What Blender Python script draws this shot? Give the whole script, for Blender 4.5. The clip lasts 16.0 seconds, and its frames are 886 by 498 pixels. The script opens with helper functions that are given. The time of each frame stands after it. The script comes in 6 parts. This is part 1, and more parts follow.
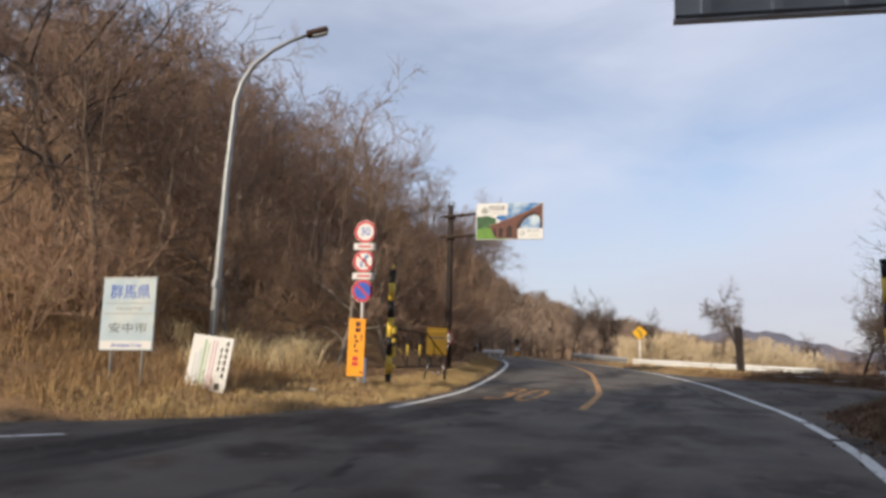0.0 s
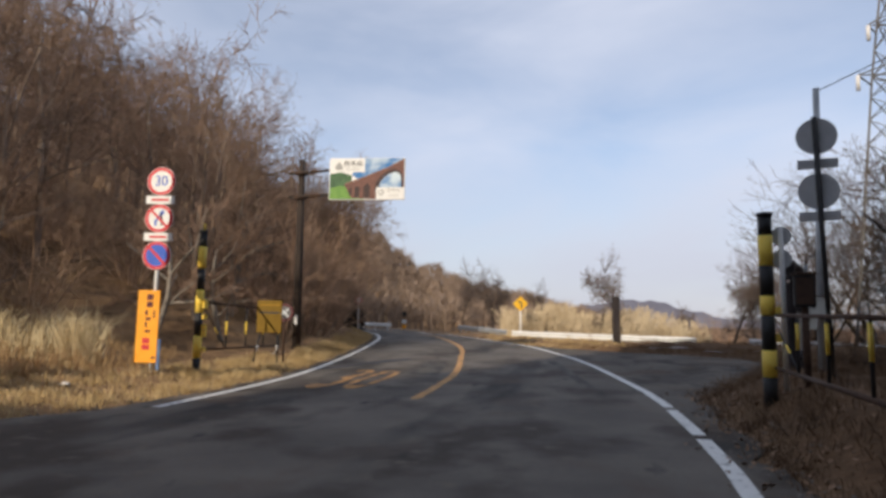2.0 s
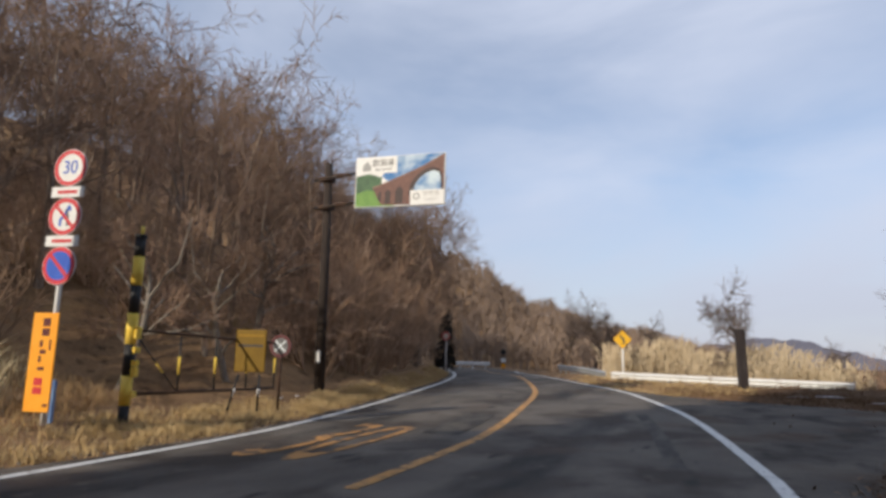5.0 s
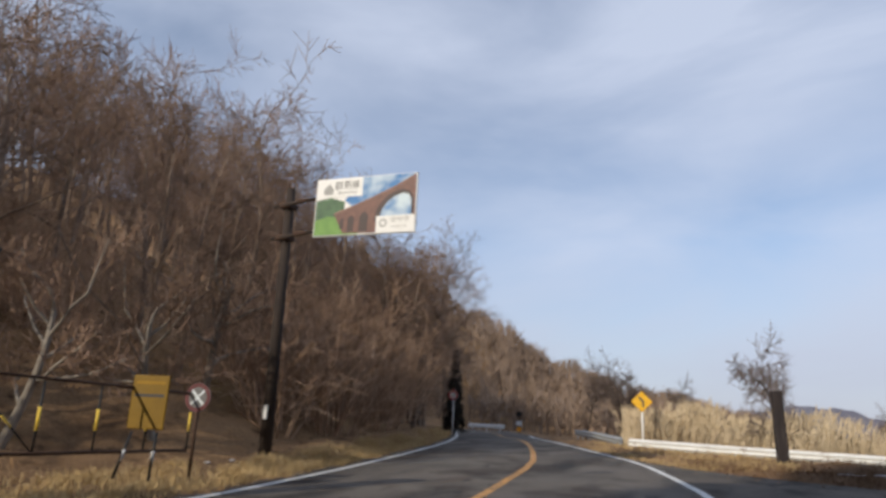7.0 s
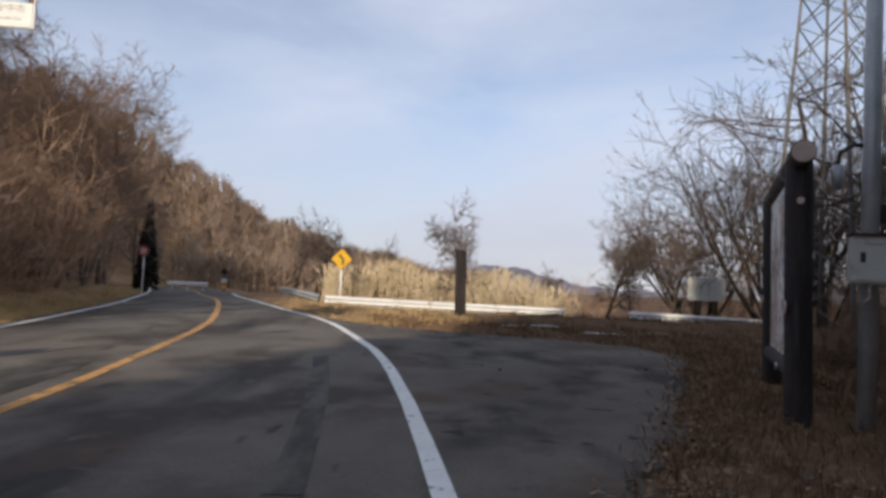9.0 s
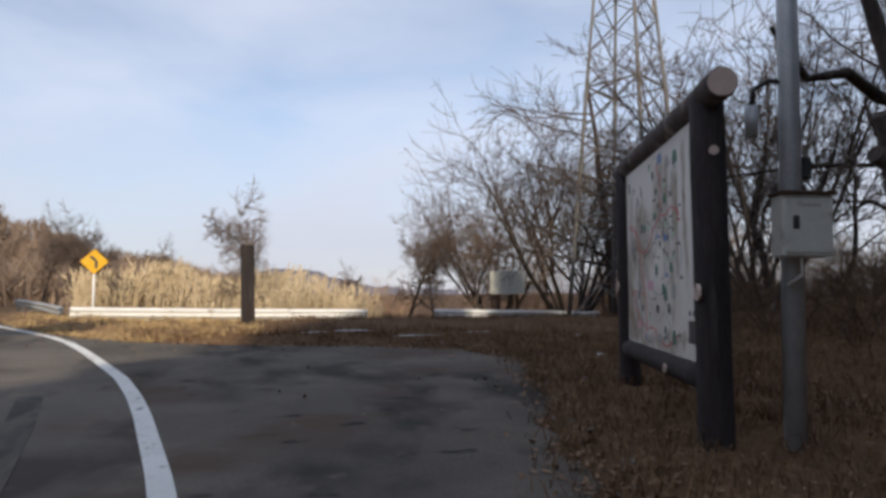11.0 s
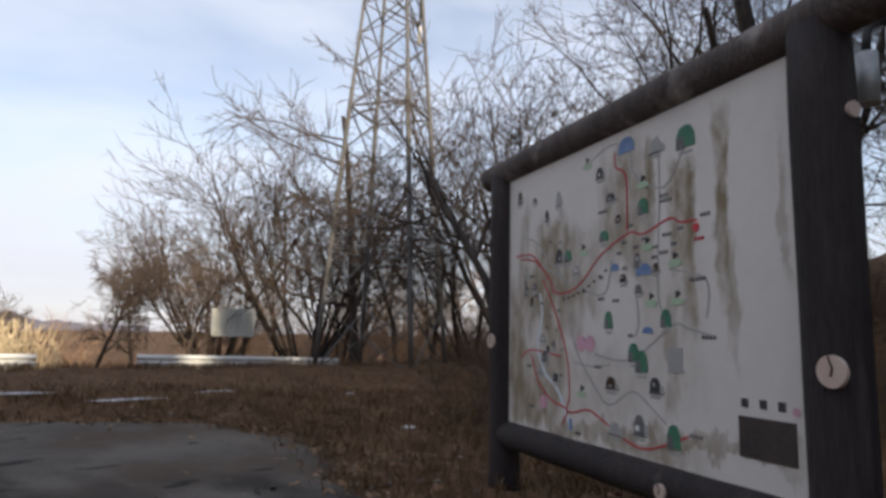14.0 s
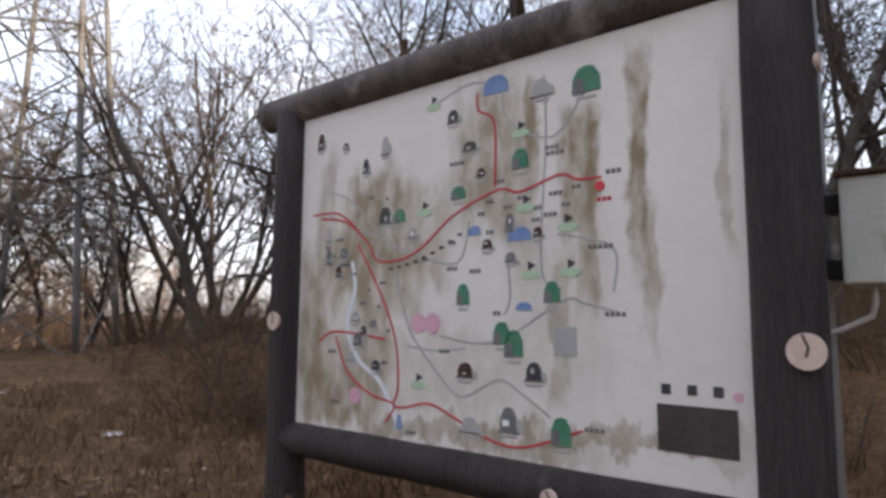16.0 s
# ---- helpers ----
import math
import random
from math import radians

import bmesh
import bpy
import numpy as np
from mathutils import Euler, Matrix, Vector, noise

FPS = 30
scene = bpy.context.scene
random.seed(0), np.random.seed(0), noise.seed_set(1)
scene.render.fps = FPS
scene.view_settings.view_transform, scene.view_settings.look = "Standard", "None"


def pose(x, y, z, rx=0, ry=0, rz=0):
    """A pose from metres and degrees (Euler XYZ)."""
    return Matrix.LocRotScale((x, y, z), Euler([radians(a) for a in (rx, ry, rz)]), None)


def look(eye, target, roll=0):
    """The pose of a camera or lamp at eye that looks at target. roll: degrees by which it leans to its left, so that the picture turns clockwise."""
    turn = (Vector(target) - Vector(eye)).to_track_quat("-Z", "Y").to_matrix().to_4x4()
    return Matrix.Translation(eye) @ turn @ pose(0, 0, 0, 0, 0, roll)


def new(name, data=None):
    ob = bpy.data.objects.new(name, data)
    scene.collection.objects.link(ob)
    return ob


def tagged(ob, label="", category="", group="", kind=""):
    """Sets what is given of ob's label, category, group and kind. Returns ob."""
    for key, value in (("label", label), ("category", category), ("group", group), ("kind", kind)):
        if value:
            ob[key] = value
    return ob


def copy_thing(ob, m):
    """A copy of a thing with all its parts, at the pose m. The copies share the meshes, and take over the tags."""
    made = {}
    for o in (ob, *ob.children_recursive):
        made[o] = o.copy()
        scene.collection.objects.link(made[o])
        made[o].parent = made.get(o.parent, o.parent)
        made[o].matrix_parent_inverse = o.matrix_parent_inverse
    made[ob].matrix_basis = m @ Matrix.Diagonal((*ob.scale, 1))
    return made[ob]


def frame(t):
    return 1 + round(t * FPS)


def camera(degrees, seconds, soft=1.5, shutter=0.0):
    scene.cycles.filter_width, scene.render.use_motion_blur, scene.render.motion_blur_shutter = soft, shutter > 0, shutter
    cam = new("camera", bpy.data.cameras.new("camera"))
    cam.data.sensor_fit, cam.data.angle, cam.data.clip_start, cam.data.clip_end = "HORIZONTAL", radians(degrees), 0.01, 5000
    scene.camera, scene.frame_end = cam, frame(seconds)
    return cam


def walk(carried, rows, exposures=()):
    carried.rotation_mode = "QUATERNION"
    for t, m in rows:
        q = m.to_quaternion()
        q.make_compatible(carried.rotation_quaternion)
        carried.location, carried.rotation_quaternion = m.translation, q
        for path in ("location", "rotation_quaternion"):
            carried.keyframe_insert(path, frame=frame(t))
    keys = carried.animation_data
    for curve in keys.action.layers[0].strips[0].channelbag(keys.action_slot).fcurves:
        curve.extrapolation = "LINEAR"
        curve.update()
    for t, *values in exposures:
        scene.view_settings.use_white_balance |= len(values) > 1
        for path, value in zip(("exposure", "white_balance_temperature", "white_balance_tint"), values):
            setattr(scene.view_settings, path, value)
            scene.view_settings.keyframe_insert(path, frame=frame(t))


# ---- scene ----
cam = camera(68.7, 16.0, soft=3.3)
METRES, EYE, TILT, LEAN, TURN = 17.0, 1.5, 0.0, 0.0, 15.0
PATH = [
    (0, (2.051, 0.128, 1.215), (1.351, 1.978, 1.513), 1.9),
    (0.5, (2.254, 0.837, 1.257), (1.643, 2.722, 1.528), 2.2),
    (1, (2.495, 1.617, 1.262), (2.036, 3.547, 1.517), 1.5),
    (1.5, (2.672, 2.478, 1.294), (2.284, 4.426, 1.528), 1.3),
    (2, (2.719, 3.315, 1.331), (2.307, 5.259, 1.553), 1.0),
    (2.5, (2.822, 4.271, 1.312), (2.292, 6.186, 1.542), 1.0),
    (3, (2.925, 5.272, 1.293), (2.259, 7.142, 1.539), 0.7),
    (3.2, (2.962, 5.641, 1.302), (2.263, 7.498, 1.555), 0.7),
    (5.3, (3.445, 8.725, 1.326), (2.669, 10.53, 1.703), 1.6),
    (5.5, (3.466, 9.052, 1.324), (2.672, 10.84, 1.741), 1.8),
    (6, (3.422, 9.847, 1.318), (2.592, 11.597, 1.816), 2.0),
    (6.5, (3.42, 10.654, 1.324), (2.559, 12.377, 1.86), 2.5),
    (7, (3.505, 11.251, 1.322), (2.681, 13.002, 1.829), 2.6),
    (7.5, (3.636, 11.657, 1.33), (2.959, 13.494, 1.737), 1.8),
    (8, (3.796, 12.03, 1.38), (3.352, 13.963, 1.644), 1.8),
    (8.5, (3.928, 12.561, 1.374), (3.735, 14.544, 1.549), 2.0),
    (9, (3.908, 13.174, 1.372), (3.889, 15.17, 1.491), 2.2),
    (9.2, (3.922, 13.398, 1.384), (3.966, 15.395, 1.481), 2.0),
    (11.3, (4.008, 16.072, 1.302), (4.726, 17.933, 1.449), -0.4),
    (11.5, (4.037, 16.287, 1.315), (4.83, 18.117, 1.468), -0.5),
    (12, (4.054, 16.9, 1.337), (5.01, 18.648, 1.507), -0.3),
    (12.5, (4.128, 17.453, 1.369), (5.182, 19.14, 1.572), -0.4),
    (13, (4.205, 18.132, 1.384), (5.296, 19.793, 1.608), 0.3),
    (13.5, (4.281, 18.671, 1.384), (5.474, 20.257, 1.633), 0.8),
    (14, (4.421, 19.063, 1.414), (5.781, 20.506, 1.681), 1.2),
    (14.5, (4.374, 19.377, 1.399), (5.964, 20.556, 1.685), 0.6),
    (15, (4.524, 19.715, 1.369), (6.256, 20.67, 1.664), 0.8),
    (15.5, (4.657, 20.072, 1.377), (6.482, 20.846, 1.648), 0.9),
    (16, (4.761, 20.43, 1.413), (6.654, 21.039, 1.625), 0.5),
]
walk(cam, [(t, look(eye, target, roll)) for t, eye, target, roll in PATH],
     exposures=[(0, 0.1, 6900, 12), (3.2, 0.1, 6900, 12), (6.5, -0.05, 6480, 10), (9.2, 0.08, 6880, 12), (11.5, 0.22, 6900, 11), (13.0, 0.38, 7120, 11), (14.0, 0.5, 7300, 11), (14.7, 0.86, 7350, 12), (15.4, 1.2, 7500, 12), (16, 1.42, 7600, 12)])

# ---- world, sun, exposure ----
SUN_AZ, SUN_EL = 200.0, 25.0          # compass bearing of the sun (clockwise from +y) and its height
world = bpy.data.worlds.new("sky")
scene.world = world
world.use_nodes = True
wn, wl = world.node_tree.nodes, world.node_tree.links
wn.clear()
w_out, w_bg, w_sky = wn.new("ShaderNodeOutputWorld"), wn.new("ShaderNodeBackground"), wn.new("ShaderNodeTexSky")
w_sky.sky_type, w_sky.sun_disc = "NISHITA", False
w_sky.sun_elevation, w_sky.sun_rotation = radians(SUN_EL), radians(SUN_AZ)
w_sky.air_density, w_sky.dust_density, w_sky.ozone_density, w_sky.altitude = 1.0, 0.35, 2.0, 900
w_bg.inputs[1].default_value = 0.135
w_co, w_map = wn.new("ShaderNodeTexCoord"), wn.new("ShaderNodeMapping")
w_map.inputs["Scale"].default_value = (1.0, 1.3, 3.2)
w_map.inputs["Rotation"].default_value = (0.2, 0.1, 0.5)
w_no, w_ramp, w_mix = wn.new("ShaderNodeTexNoise"), wn.new("ShaderNodeValToRGB"), wn.new("ShaderNodeMix")
w_no.inputs["Scale"].default_value, w_no.inputs["Detail"].default_value = 1.7, 6.0
w_no.inputs["Roughness"].default_value, w_no.inputs["Distortion"].default_value = 0.5, 0.4
w_ramp.color_ramp.elements[0].position, w_ramp.color_ramp.elements[1].position = 0.36, 0.66
w_ramp.color_ramp.elements[0].color, w_ramp.color_ramp.elements[1].color = (0.32, 0.32, 0.32, 1), (0.86, 0.86, 0.86, 1)
w_mix.data_type = "RGBA"
w_mix.inputs[7].default_value = (4.8, 5.35, 6.6, 1)
wl.new(w_co.outputs["Generated"], w_map.inputs[0])
wl.new(w_map.outputs[0], w_no.inputs["Vector"])
wl.new(w_no.outputs["Fac"], w_ramp.inputs[0])
wl.new(w_ramp.outputs[0], w_mix.inputs[0])
wl.new(w_sky.outputs[0], w_mix.inputs[6])
w_sep, w_low, w_haze = wn.new("ShaderNodeSeparateXYZ"), wn.new("ShaderNodeMapRange"), wn.new("ShaderNodeMix")
w_haze.data_type = "RGBA"
w_haze.inputs[7].default_value = (3.75, 3.95, 4.75, 1)
w_low.inputs[1].default_value, w_low.inputs[2].default_value = 0.0, 0.26
w_low.inputs[3].default_value, w_low.inputs[4].default_value = 0.92, 0.0
wl.new(w_co.outputs["Generated"], w_sep.inputs[0])
wl.new(w_sep.outputs["Z"], w_low.inputs[0])
wl.new(w_low.outputs[0], w_haze.inputs[0])
wl.new(w_mix.outputs[2], w_haze.inputs[6])
wl.new(w_haze.outputs[2], w_bg.inputs[0])
wl.new(w_bg.outputs[0], w_out.inputs[0])

sun = new("sun", bpy.data.lights.new("sun", "SUN"))
sun.data.energy, sun.data.angle, sun.data.color = 3.6, radians(0.6), (1.0, 0.90, 0.74)
az, el = radians(SUN_AZ), radians(SUN_EL)
to_sun = Vector((math.sin(az) * math.cos(el), math.cos(az) * math.cos(el), math.sin(el)))
sun.matrix_world = look(to_sun * 60, (0, 0, 0))

# ---- materials ----
def mat(name, a, b=None, scale=4.0, rough=0.8, bump=0.2, fine=0.0, metal=0.0, stretch=(1, 1, 1), spec=0.3, rnd=0.0, where="Object", low=0.35, high=0.65):
    """Two colours by noise at a large and a small scale, bump from the small one; rnd: brightness change from object to object."""
    m = bpy.data.materials.new(name)
    m.use_nodes = True
    n, l = m.node_tree.nodes, m.node_tree.links
    p = n["Principled BSDF"]
    p.inputs["Roughness"].default_value, p.inputs["Metallic"].default_value = rough, metal
    p.inputs["Specular IOR Level"].default_value = spec
    b = b or tuple(c * 0.75 for c in a)
    co, mp = n.new("ShaderNodeTexCoord"), n.new("ShaderNodeMapping")
    if where == "World":
        geo = n.new("ShaderNodeNewGeometry")
        l.new(geo.outputs["Position"], mp.inputs[0])
    else:
        l.new(co.outputs[where], mp.inputs[0])
    mp.inputs["Scale"].default_value = stretch
    big, small = n.new("ShaderNodeTexNoise"), n.new("ShaderNodeTexNoise")
    big.inputs["Scale"].default_value, big.inputs["Detail"].default_value = scale, 5
    small.inputs["Scale"].default_value, small.inputs["Detail"].default_value = fine or scale * 9, 4
    for t in (big, small):
        l.new(mp.outputs[0], t.inputs["Vector"])
    add = n.new("ShaderNodeMath")
    add.operation = "MULTIPLY_ADD"
    add.inputs[1].default_value = 0.45
    l.new(small.outputs["Fac"], add.inputs[0])
    half = n.new("ShaderNodeMath")
    half.operation = "MULTIPLY"
    half.inputs[1].default_value = 0.55
    l.new(big.outputs["Fac"], half.inputs[0])
    l.new(half.outputs[0], add.inputs[2])
    ramp = n.new("ShaderNodeValToRGB")
    ramp.color_ramp.elements[0].position, ramp.color_ramp.elements[1].position = low, high
    ramp.color_ramp.elements[0].color, ramp.color_ramp.elements[1].color = (*a, 1), (*b, 1)
    l.new(add.outputs[0], ramp.inputs[0])
    last = ramp.outputs[0]
    if rnd:
        info, hsv, mr = n.new("ShaderNodeObjectInfo"), n.new("ShaderNodeHueSaturation"), n.new("ShaderNodeMapRange")
        mr.inputs[3].default_value, mr.inputs[4].default_value = 1 - rnd, 1 + rnd
        l.new(info.outputs["Random"], mr.inputs[0])
        l.new(mr.outputs[0], hsv.inputs["Value"])
        l.new(last, hsv.inputs["Color"])
        last = hsv.outputs[0]
    l.new(last, p.inputs["Base Color"])
    if bump:
        bm_ = n.new("ShaderNodeBump")
        bm_.inputs["Strength"].default_value, bm_.inputs["Distance"].default_value = bump, 0.02
        l.new(small.outputs["Fac"], bm_.inputs["Height"])
        l.new(bm_.outputs[0], p.inputs["Normal"])
    return m


def over(m, colour, scale, low, high, stretch=(1, 1, 1), where="World"):
    """Lays a second, patchy colour (stains, tar, worn paint) over a material."""
    n, l = m.node_tree.nodes, m.node_tree.links
    p = n["Principled BSDF"]
    was = p.inputs["Base Color"].links[0].from_socket
    mp, no, ra, mx = n.new("ShaderNodeMapping"), n.new("ShaderNodeTexNoise"), n.new("ShaderNodeValToRGB"), n.new("ShaderNodeMix")
    if where == "World":
        l.new(n.new("ShaderNodeNewGeometry").outputs["Position"], mp.inputs[0])
    else:
        l.new(n.new("ShaderNodeTexCoord").outputs[where], mp.inputs[0])
    mp.inputs["Scale"].default_value = stretch
    mp.inputs["Location"].default_value = (3.1 * scale, 1.7, 0.4)
    no.inputs["Scale"].default_value, no.inputs["Detail"].default_value = scale, 6
    ra.color_ramp.elements[0].position, ra.color_ramp.elements[1].position = low, high
    mx.data_type = "RGBA"
    mx.inputs[7].default_value = (*colour, 1)
    l.new(mp.outputs[0], no.inputs["Vector"])
    l.new(no.outputs["Fac"], ra.inputs[0])
    l.new(ra.outputs[0], mx.inputs[0])
    l.new(was, mx.inputs[6])
    l.new(mx.outputs[2], p.inputs["Base Color"])
    return m


M = {}
M["ground"] = over(over(mat("leaf_litter", (0.15, 0.088, 0.048), (0.35, 0.22, 0.12), 0.5, 0.95, 0.9, 16, where="World", spec=0.1),
                   (0.32, 0.215, 0.10), 0.35, 0.58, 0.80), (0.07, 0.042, 0.025), 2.6, 0.56, 0.74)


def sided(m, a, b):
    """On the shady side of the road (x above about 4 m) the leaf litter is redder, with part of the shade painted in as
    darker colour; a ragged edge between the two.
    """
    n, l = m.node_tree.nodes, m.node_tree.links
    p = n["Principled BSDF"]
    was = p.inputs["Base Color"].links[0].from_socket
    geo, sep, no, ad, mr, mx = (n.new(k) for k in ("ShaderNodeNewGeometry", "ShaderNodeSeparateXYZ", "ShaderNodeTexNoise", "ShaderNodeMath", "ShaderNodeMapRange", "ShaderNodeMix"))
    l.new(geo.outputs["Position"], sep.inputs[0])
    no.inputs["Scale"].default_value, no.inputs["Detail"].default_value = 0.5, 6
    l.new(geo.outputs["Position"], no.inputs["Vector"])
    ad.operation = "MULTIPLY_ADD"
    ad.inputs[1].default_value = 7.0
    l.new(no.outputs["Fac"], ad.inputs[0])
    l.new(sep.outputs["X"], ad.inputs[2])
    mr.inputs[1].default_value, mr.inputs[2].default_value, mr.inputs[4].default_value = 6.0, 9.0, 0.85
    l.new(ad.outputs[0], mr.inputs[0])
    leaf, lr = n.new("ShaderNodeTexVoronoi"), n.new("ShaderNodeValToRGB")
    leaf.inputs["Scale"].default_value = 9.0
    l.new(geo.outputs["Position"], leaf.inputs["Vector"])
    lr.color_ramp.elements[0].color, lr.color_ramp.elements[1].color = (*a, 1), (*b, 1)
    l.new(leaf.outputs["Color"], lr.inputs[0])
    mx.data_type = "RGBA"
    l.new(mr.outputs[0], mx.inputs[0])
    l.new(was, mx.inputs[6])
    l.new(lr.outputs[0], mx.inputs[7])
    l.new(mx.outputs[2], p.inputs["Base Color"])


# redder leaves, toned down so the colour carries some of the shade
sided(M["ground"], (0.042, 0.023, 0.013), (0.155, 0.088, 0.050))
M["asphalt"] = mat("asphalt", (0.086, 0.073, 0.062), (0.156, 0.134, 0.112), 0.55, 0.82, 0.5, 60, where="World", spec=0.35, low=0.40, high=0.60)
over(M["asphalt"], (0.026, 0.023, 0.021), 0.45, 0.53, 0.66, (1.6, 0.32, 1))
over(M["asphalt"], (0.150, 0.135, 0.115), 0.23, 0.55, 0.78)
over(M["asphalt"], (0.095, 0.063, 0.043), 0.9, 0.57, 0.76, (1, 0.7, 1))
over(M["asphalt"], (0.048, 0.036, 0.028), 0.75, 0.49, 0.62, (1.0, 0.75, 1))
over(M["asphalt"], (0.135, 0.110, 0.085), 3.2, 0.60, 0.74)
over(M["asphalt"], (0.022, 0.020, 0.018), 1.6, 0.66, 0.74, (1.5, 0.5, 1))
# lay-by surface, a little darker than the carriageway
M["lay_by_paving"] = mat("lay_by_asphalt", (0.074, 0.064, 0.056), (0.148, 0.127, 0.107), 0.7, 0.88, 0.6, 55, where="World", spec=0.25, low=0.40, high=0.60)
over(M["lay_by_paving"], (0.036, 0.031, 0.027), 0.8, 0.54, 0.66, (1.0, 0.6, 1))
over(M["lay_by_paving"], (0.085, 0.058, 0.040), 0.55, 0.55, 0.70)
over(M["lay_by_paving"], (0.018, 0.016, 0.015), 2.4, 0.63, 0.68, (0.8, 1.6, 1))
over(M["lay_by_paving"], (0.125, 0.100, 0.078), 3.6, 0.62, 0.74)
M["tar"] = over(mat("dark_road_streak", (0.026, 0.023, 0.020), (0.050, 0.043, 0.037), 2.0, 0.75, 0.4, 50, where="World"), (0.095, 0.082, 0.068), 3.0, 0.40, 0.62, (1.6, 0.5, 1))
M["white_line"] = over(mat("white_road_paint", (0.62, 0.62, 0.60), (0.78, 0.78, 0.76), 2.0, 0.7, 0.3, 40, where="World"), (0.16, 0.16, 0.155), 7.0, 0.60, 0.68)
M["orange_line"] = over(mat("orange_road_paint", (0.46, 0.22, 0.055), (0.60, 0.33, 0.12), 2.0, 0.7, 0.3, 40, where="World"), (0.13, 0.095, 0.06), 5.0, 0.50, 0.66)
M["worn_orange"] = over(mat("worn_orange_paint", (0.42, 0.20, 0.06), (0.52, 0.28, 0.10), 2.0, 0.75, 0.3, 40, where="World"), (0.09, 0.07, 0.055), 4.0, 0.48, 0.62)
M["gravel"] = mat("gravel_stone", (0.10, 0.085, 0.07), (0.26, 0.23, 0.20), 3.0, 0.9, 0.2, where="World")
M["straw"] = mat("dry_grass", (0.42, 0.29, 0.13), (0.66, 0.50, 0.27), 1.2, 0.85, 0, where="World")
M["brown_grass"] = mat("brown_grass", (0.10, 0.060, 0.036), (0.22, 0.14, 0.083), 1.4, 0.9, 0, where="World")
M["bank_weed"] = mat("withered_weeds", (0.24, 0.14, 0.075), (0.50, 0.34, 0.17), 0.8, 0.9, 0, where="World")
M["rusty_weed"] = mat("rusty_weeds", (0.085, 0.045, 0.025), (0.26, 0.16, 0.085), 1.1, 0.9, 0, where="World")
M["leaf"] = mat("dead_oak_leaves", (0.13, 0.078, 0.048), (0.36, 0.22, 0.135), 6.0, 0.85, 0, 31, where="World")
M["reed"] = mat("dry_reed", (0.40, 0.30, 0.18), (0.66, 0.55, 0.39), 0.9, 0.85, 0, where="World")
M["plume"] = mat("pampas_straw", (0.52, 0.40, 0.22), (0.80, 0.68, 0.45), 1.2, 0.85, 0, where="World")
M["bark"] = over(mat("brown_bark", (0.15, 0.105, 0.078), (0.30, 0.225, 0.17), 3, 0.92, 0.7, 18, stretch=(1, 1, 0.3), rnd=0.3), (0.34, 0.31, 0.28), 2.2, 0.60, 0.74, where="Object")
M["twig"] = mat("brown_twigs", (0.19, 0.118, 0.084), (0.34, 0.235, 0.172), 0.6, 0.9, 0, rnd=0.35)
M["bush"] = mat("reddish_brown_twigs", (0.33, 0.205, 0.135), (0.57, 0.40, 0.28), 0.8, 0.9, 0, rnd=0.3)
M["pale_bark"] = mat("pale_grey_bark", (0.17, 0.145, 0.12), (0.35, 0.31, 0.265), 3, 0.9, 0.6, 18, stretch=(1, 1, 0.3), rnd=0.2)
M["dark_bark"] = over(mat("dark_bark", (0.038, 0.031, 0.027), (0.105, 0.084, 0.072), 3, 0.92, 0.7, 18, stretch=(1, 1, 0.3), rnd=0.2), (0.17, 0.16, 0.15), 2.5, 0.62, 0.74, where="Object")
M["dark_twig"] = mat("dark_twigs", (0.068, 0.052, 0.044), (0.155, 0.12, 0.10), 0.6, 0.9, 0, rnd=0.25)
M["dark_cedar"] = mat("brown_black_needles", (0.014, 0.012, 0.010), (0.034, 0.028, 0.020), 1.0, 0.9, 0)
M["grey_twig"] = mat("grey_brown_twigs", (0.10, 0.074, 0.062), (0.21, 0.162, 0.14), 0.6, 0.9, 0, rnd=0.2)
M["cedar"] = mat("cedar_needles", (0.018, 0.028, 0.014), (0.05, 0.055, 0.028), 1.0, 0.9, 0, rnd=0.2)
M["far_wood"] = mat("far_bare_woods", (0.19, 0.135, 0.10), (0.31, 0.23, 0.175), 0.08, 0.95, 0, where="World")
# grey-violet base colour stands in for the haze over the far hills
M["far_hill"] = mat("haze_tinted_hills", (0.15, 0.14, 0.165), (0.21, 0.20, 0.225), 0.01, 1.0, 0, where="World")
M["galv"] = mat("galvanised_steel", (0.36, 0.38, 0.39), (0.50, 0.52, 0.53), 5, 0.5, 0.05, metal=0.35)
M["pylon"] = mat("weathered_pylon_steel", (0.13, 0.125, 0.12), (0.21, 0.20, 0.195), 1.5, 0.65, 0, metal=0.2)
M["white"] = mat("white_enamel", (0.76, 0.76, 0.75), (0.82, 0.82, 0.81), 5, 0.45, 0.0)
M["white_rail"] = over(mat("white_rail_paint", (0.70, 0.70, 0.68), (0.80, 0.80, 0.78), 2, 0.5, 0.05), (0.30, 0.22, 0.16), 3.0, 0.62, 0.75)
M["county"] = over(mat("pale_blue_sign_film", (0.44, 0.56, 0.64), (0.52, 0.63, 0.70), 3, 0.5, 0), (0.62, 0.68, 0.68), 1.6, 0.5, 0.7, where="Object")
M["red"] = mat("red_sign_film", (0.60, 0.035, 0.05), (0.66, 0.06, 0.07), 5, 0.45, 0)
M["blue"] = mat("blue_sign_film", (0.03, 0.10, 0.52), (0.05, 0.14, 0.60), 5, 0.45, 0)
M["sign_back"] = mat("grey_sign_back", (0.42, 0.43, 0.44), (0.54, 0.55, 0.56), 4, 0.6, 0.05, metal=0.0)
M["dull_red"] = mat("faded_dark_red", (0.095, 0.022, 0.026), (0.14, 0.035, 0.038), 6, 0.6, 0)
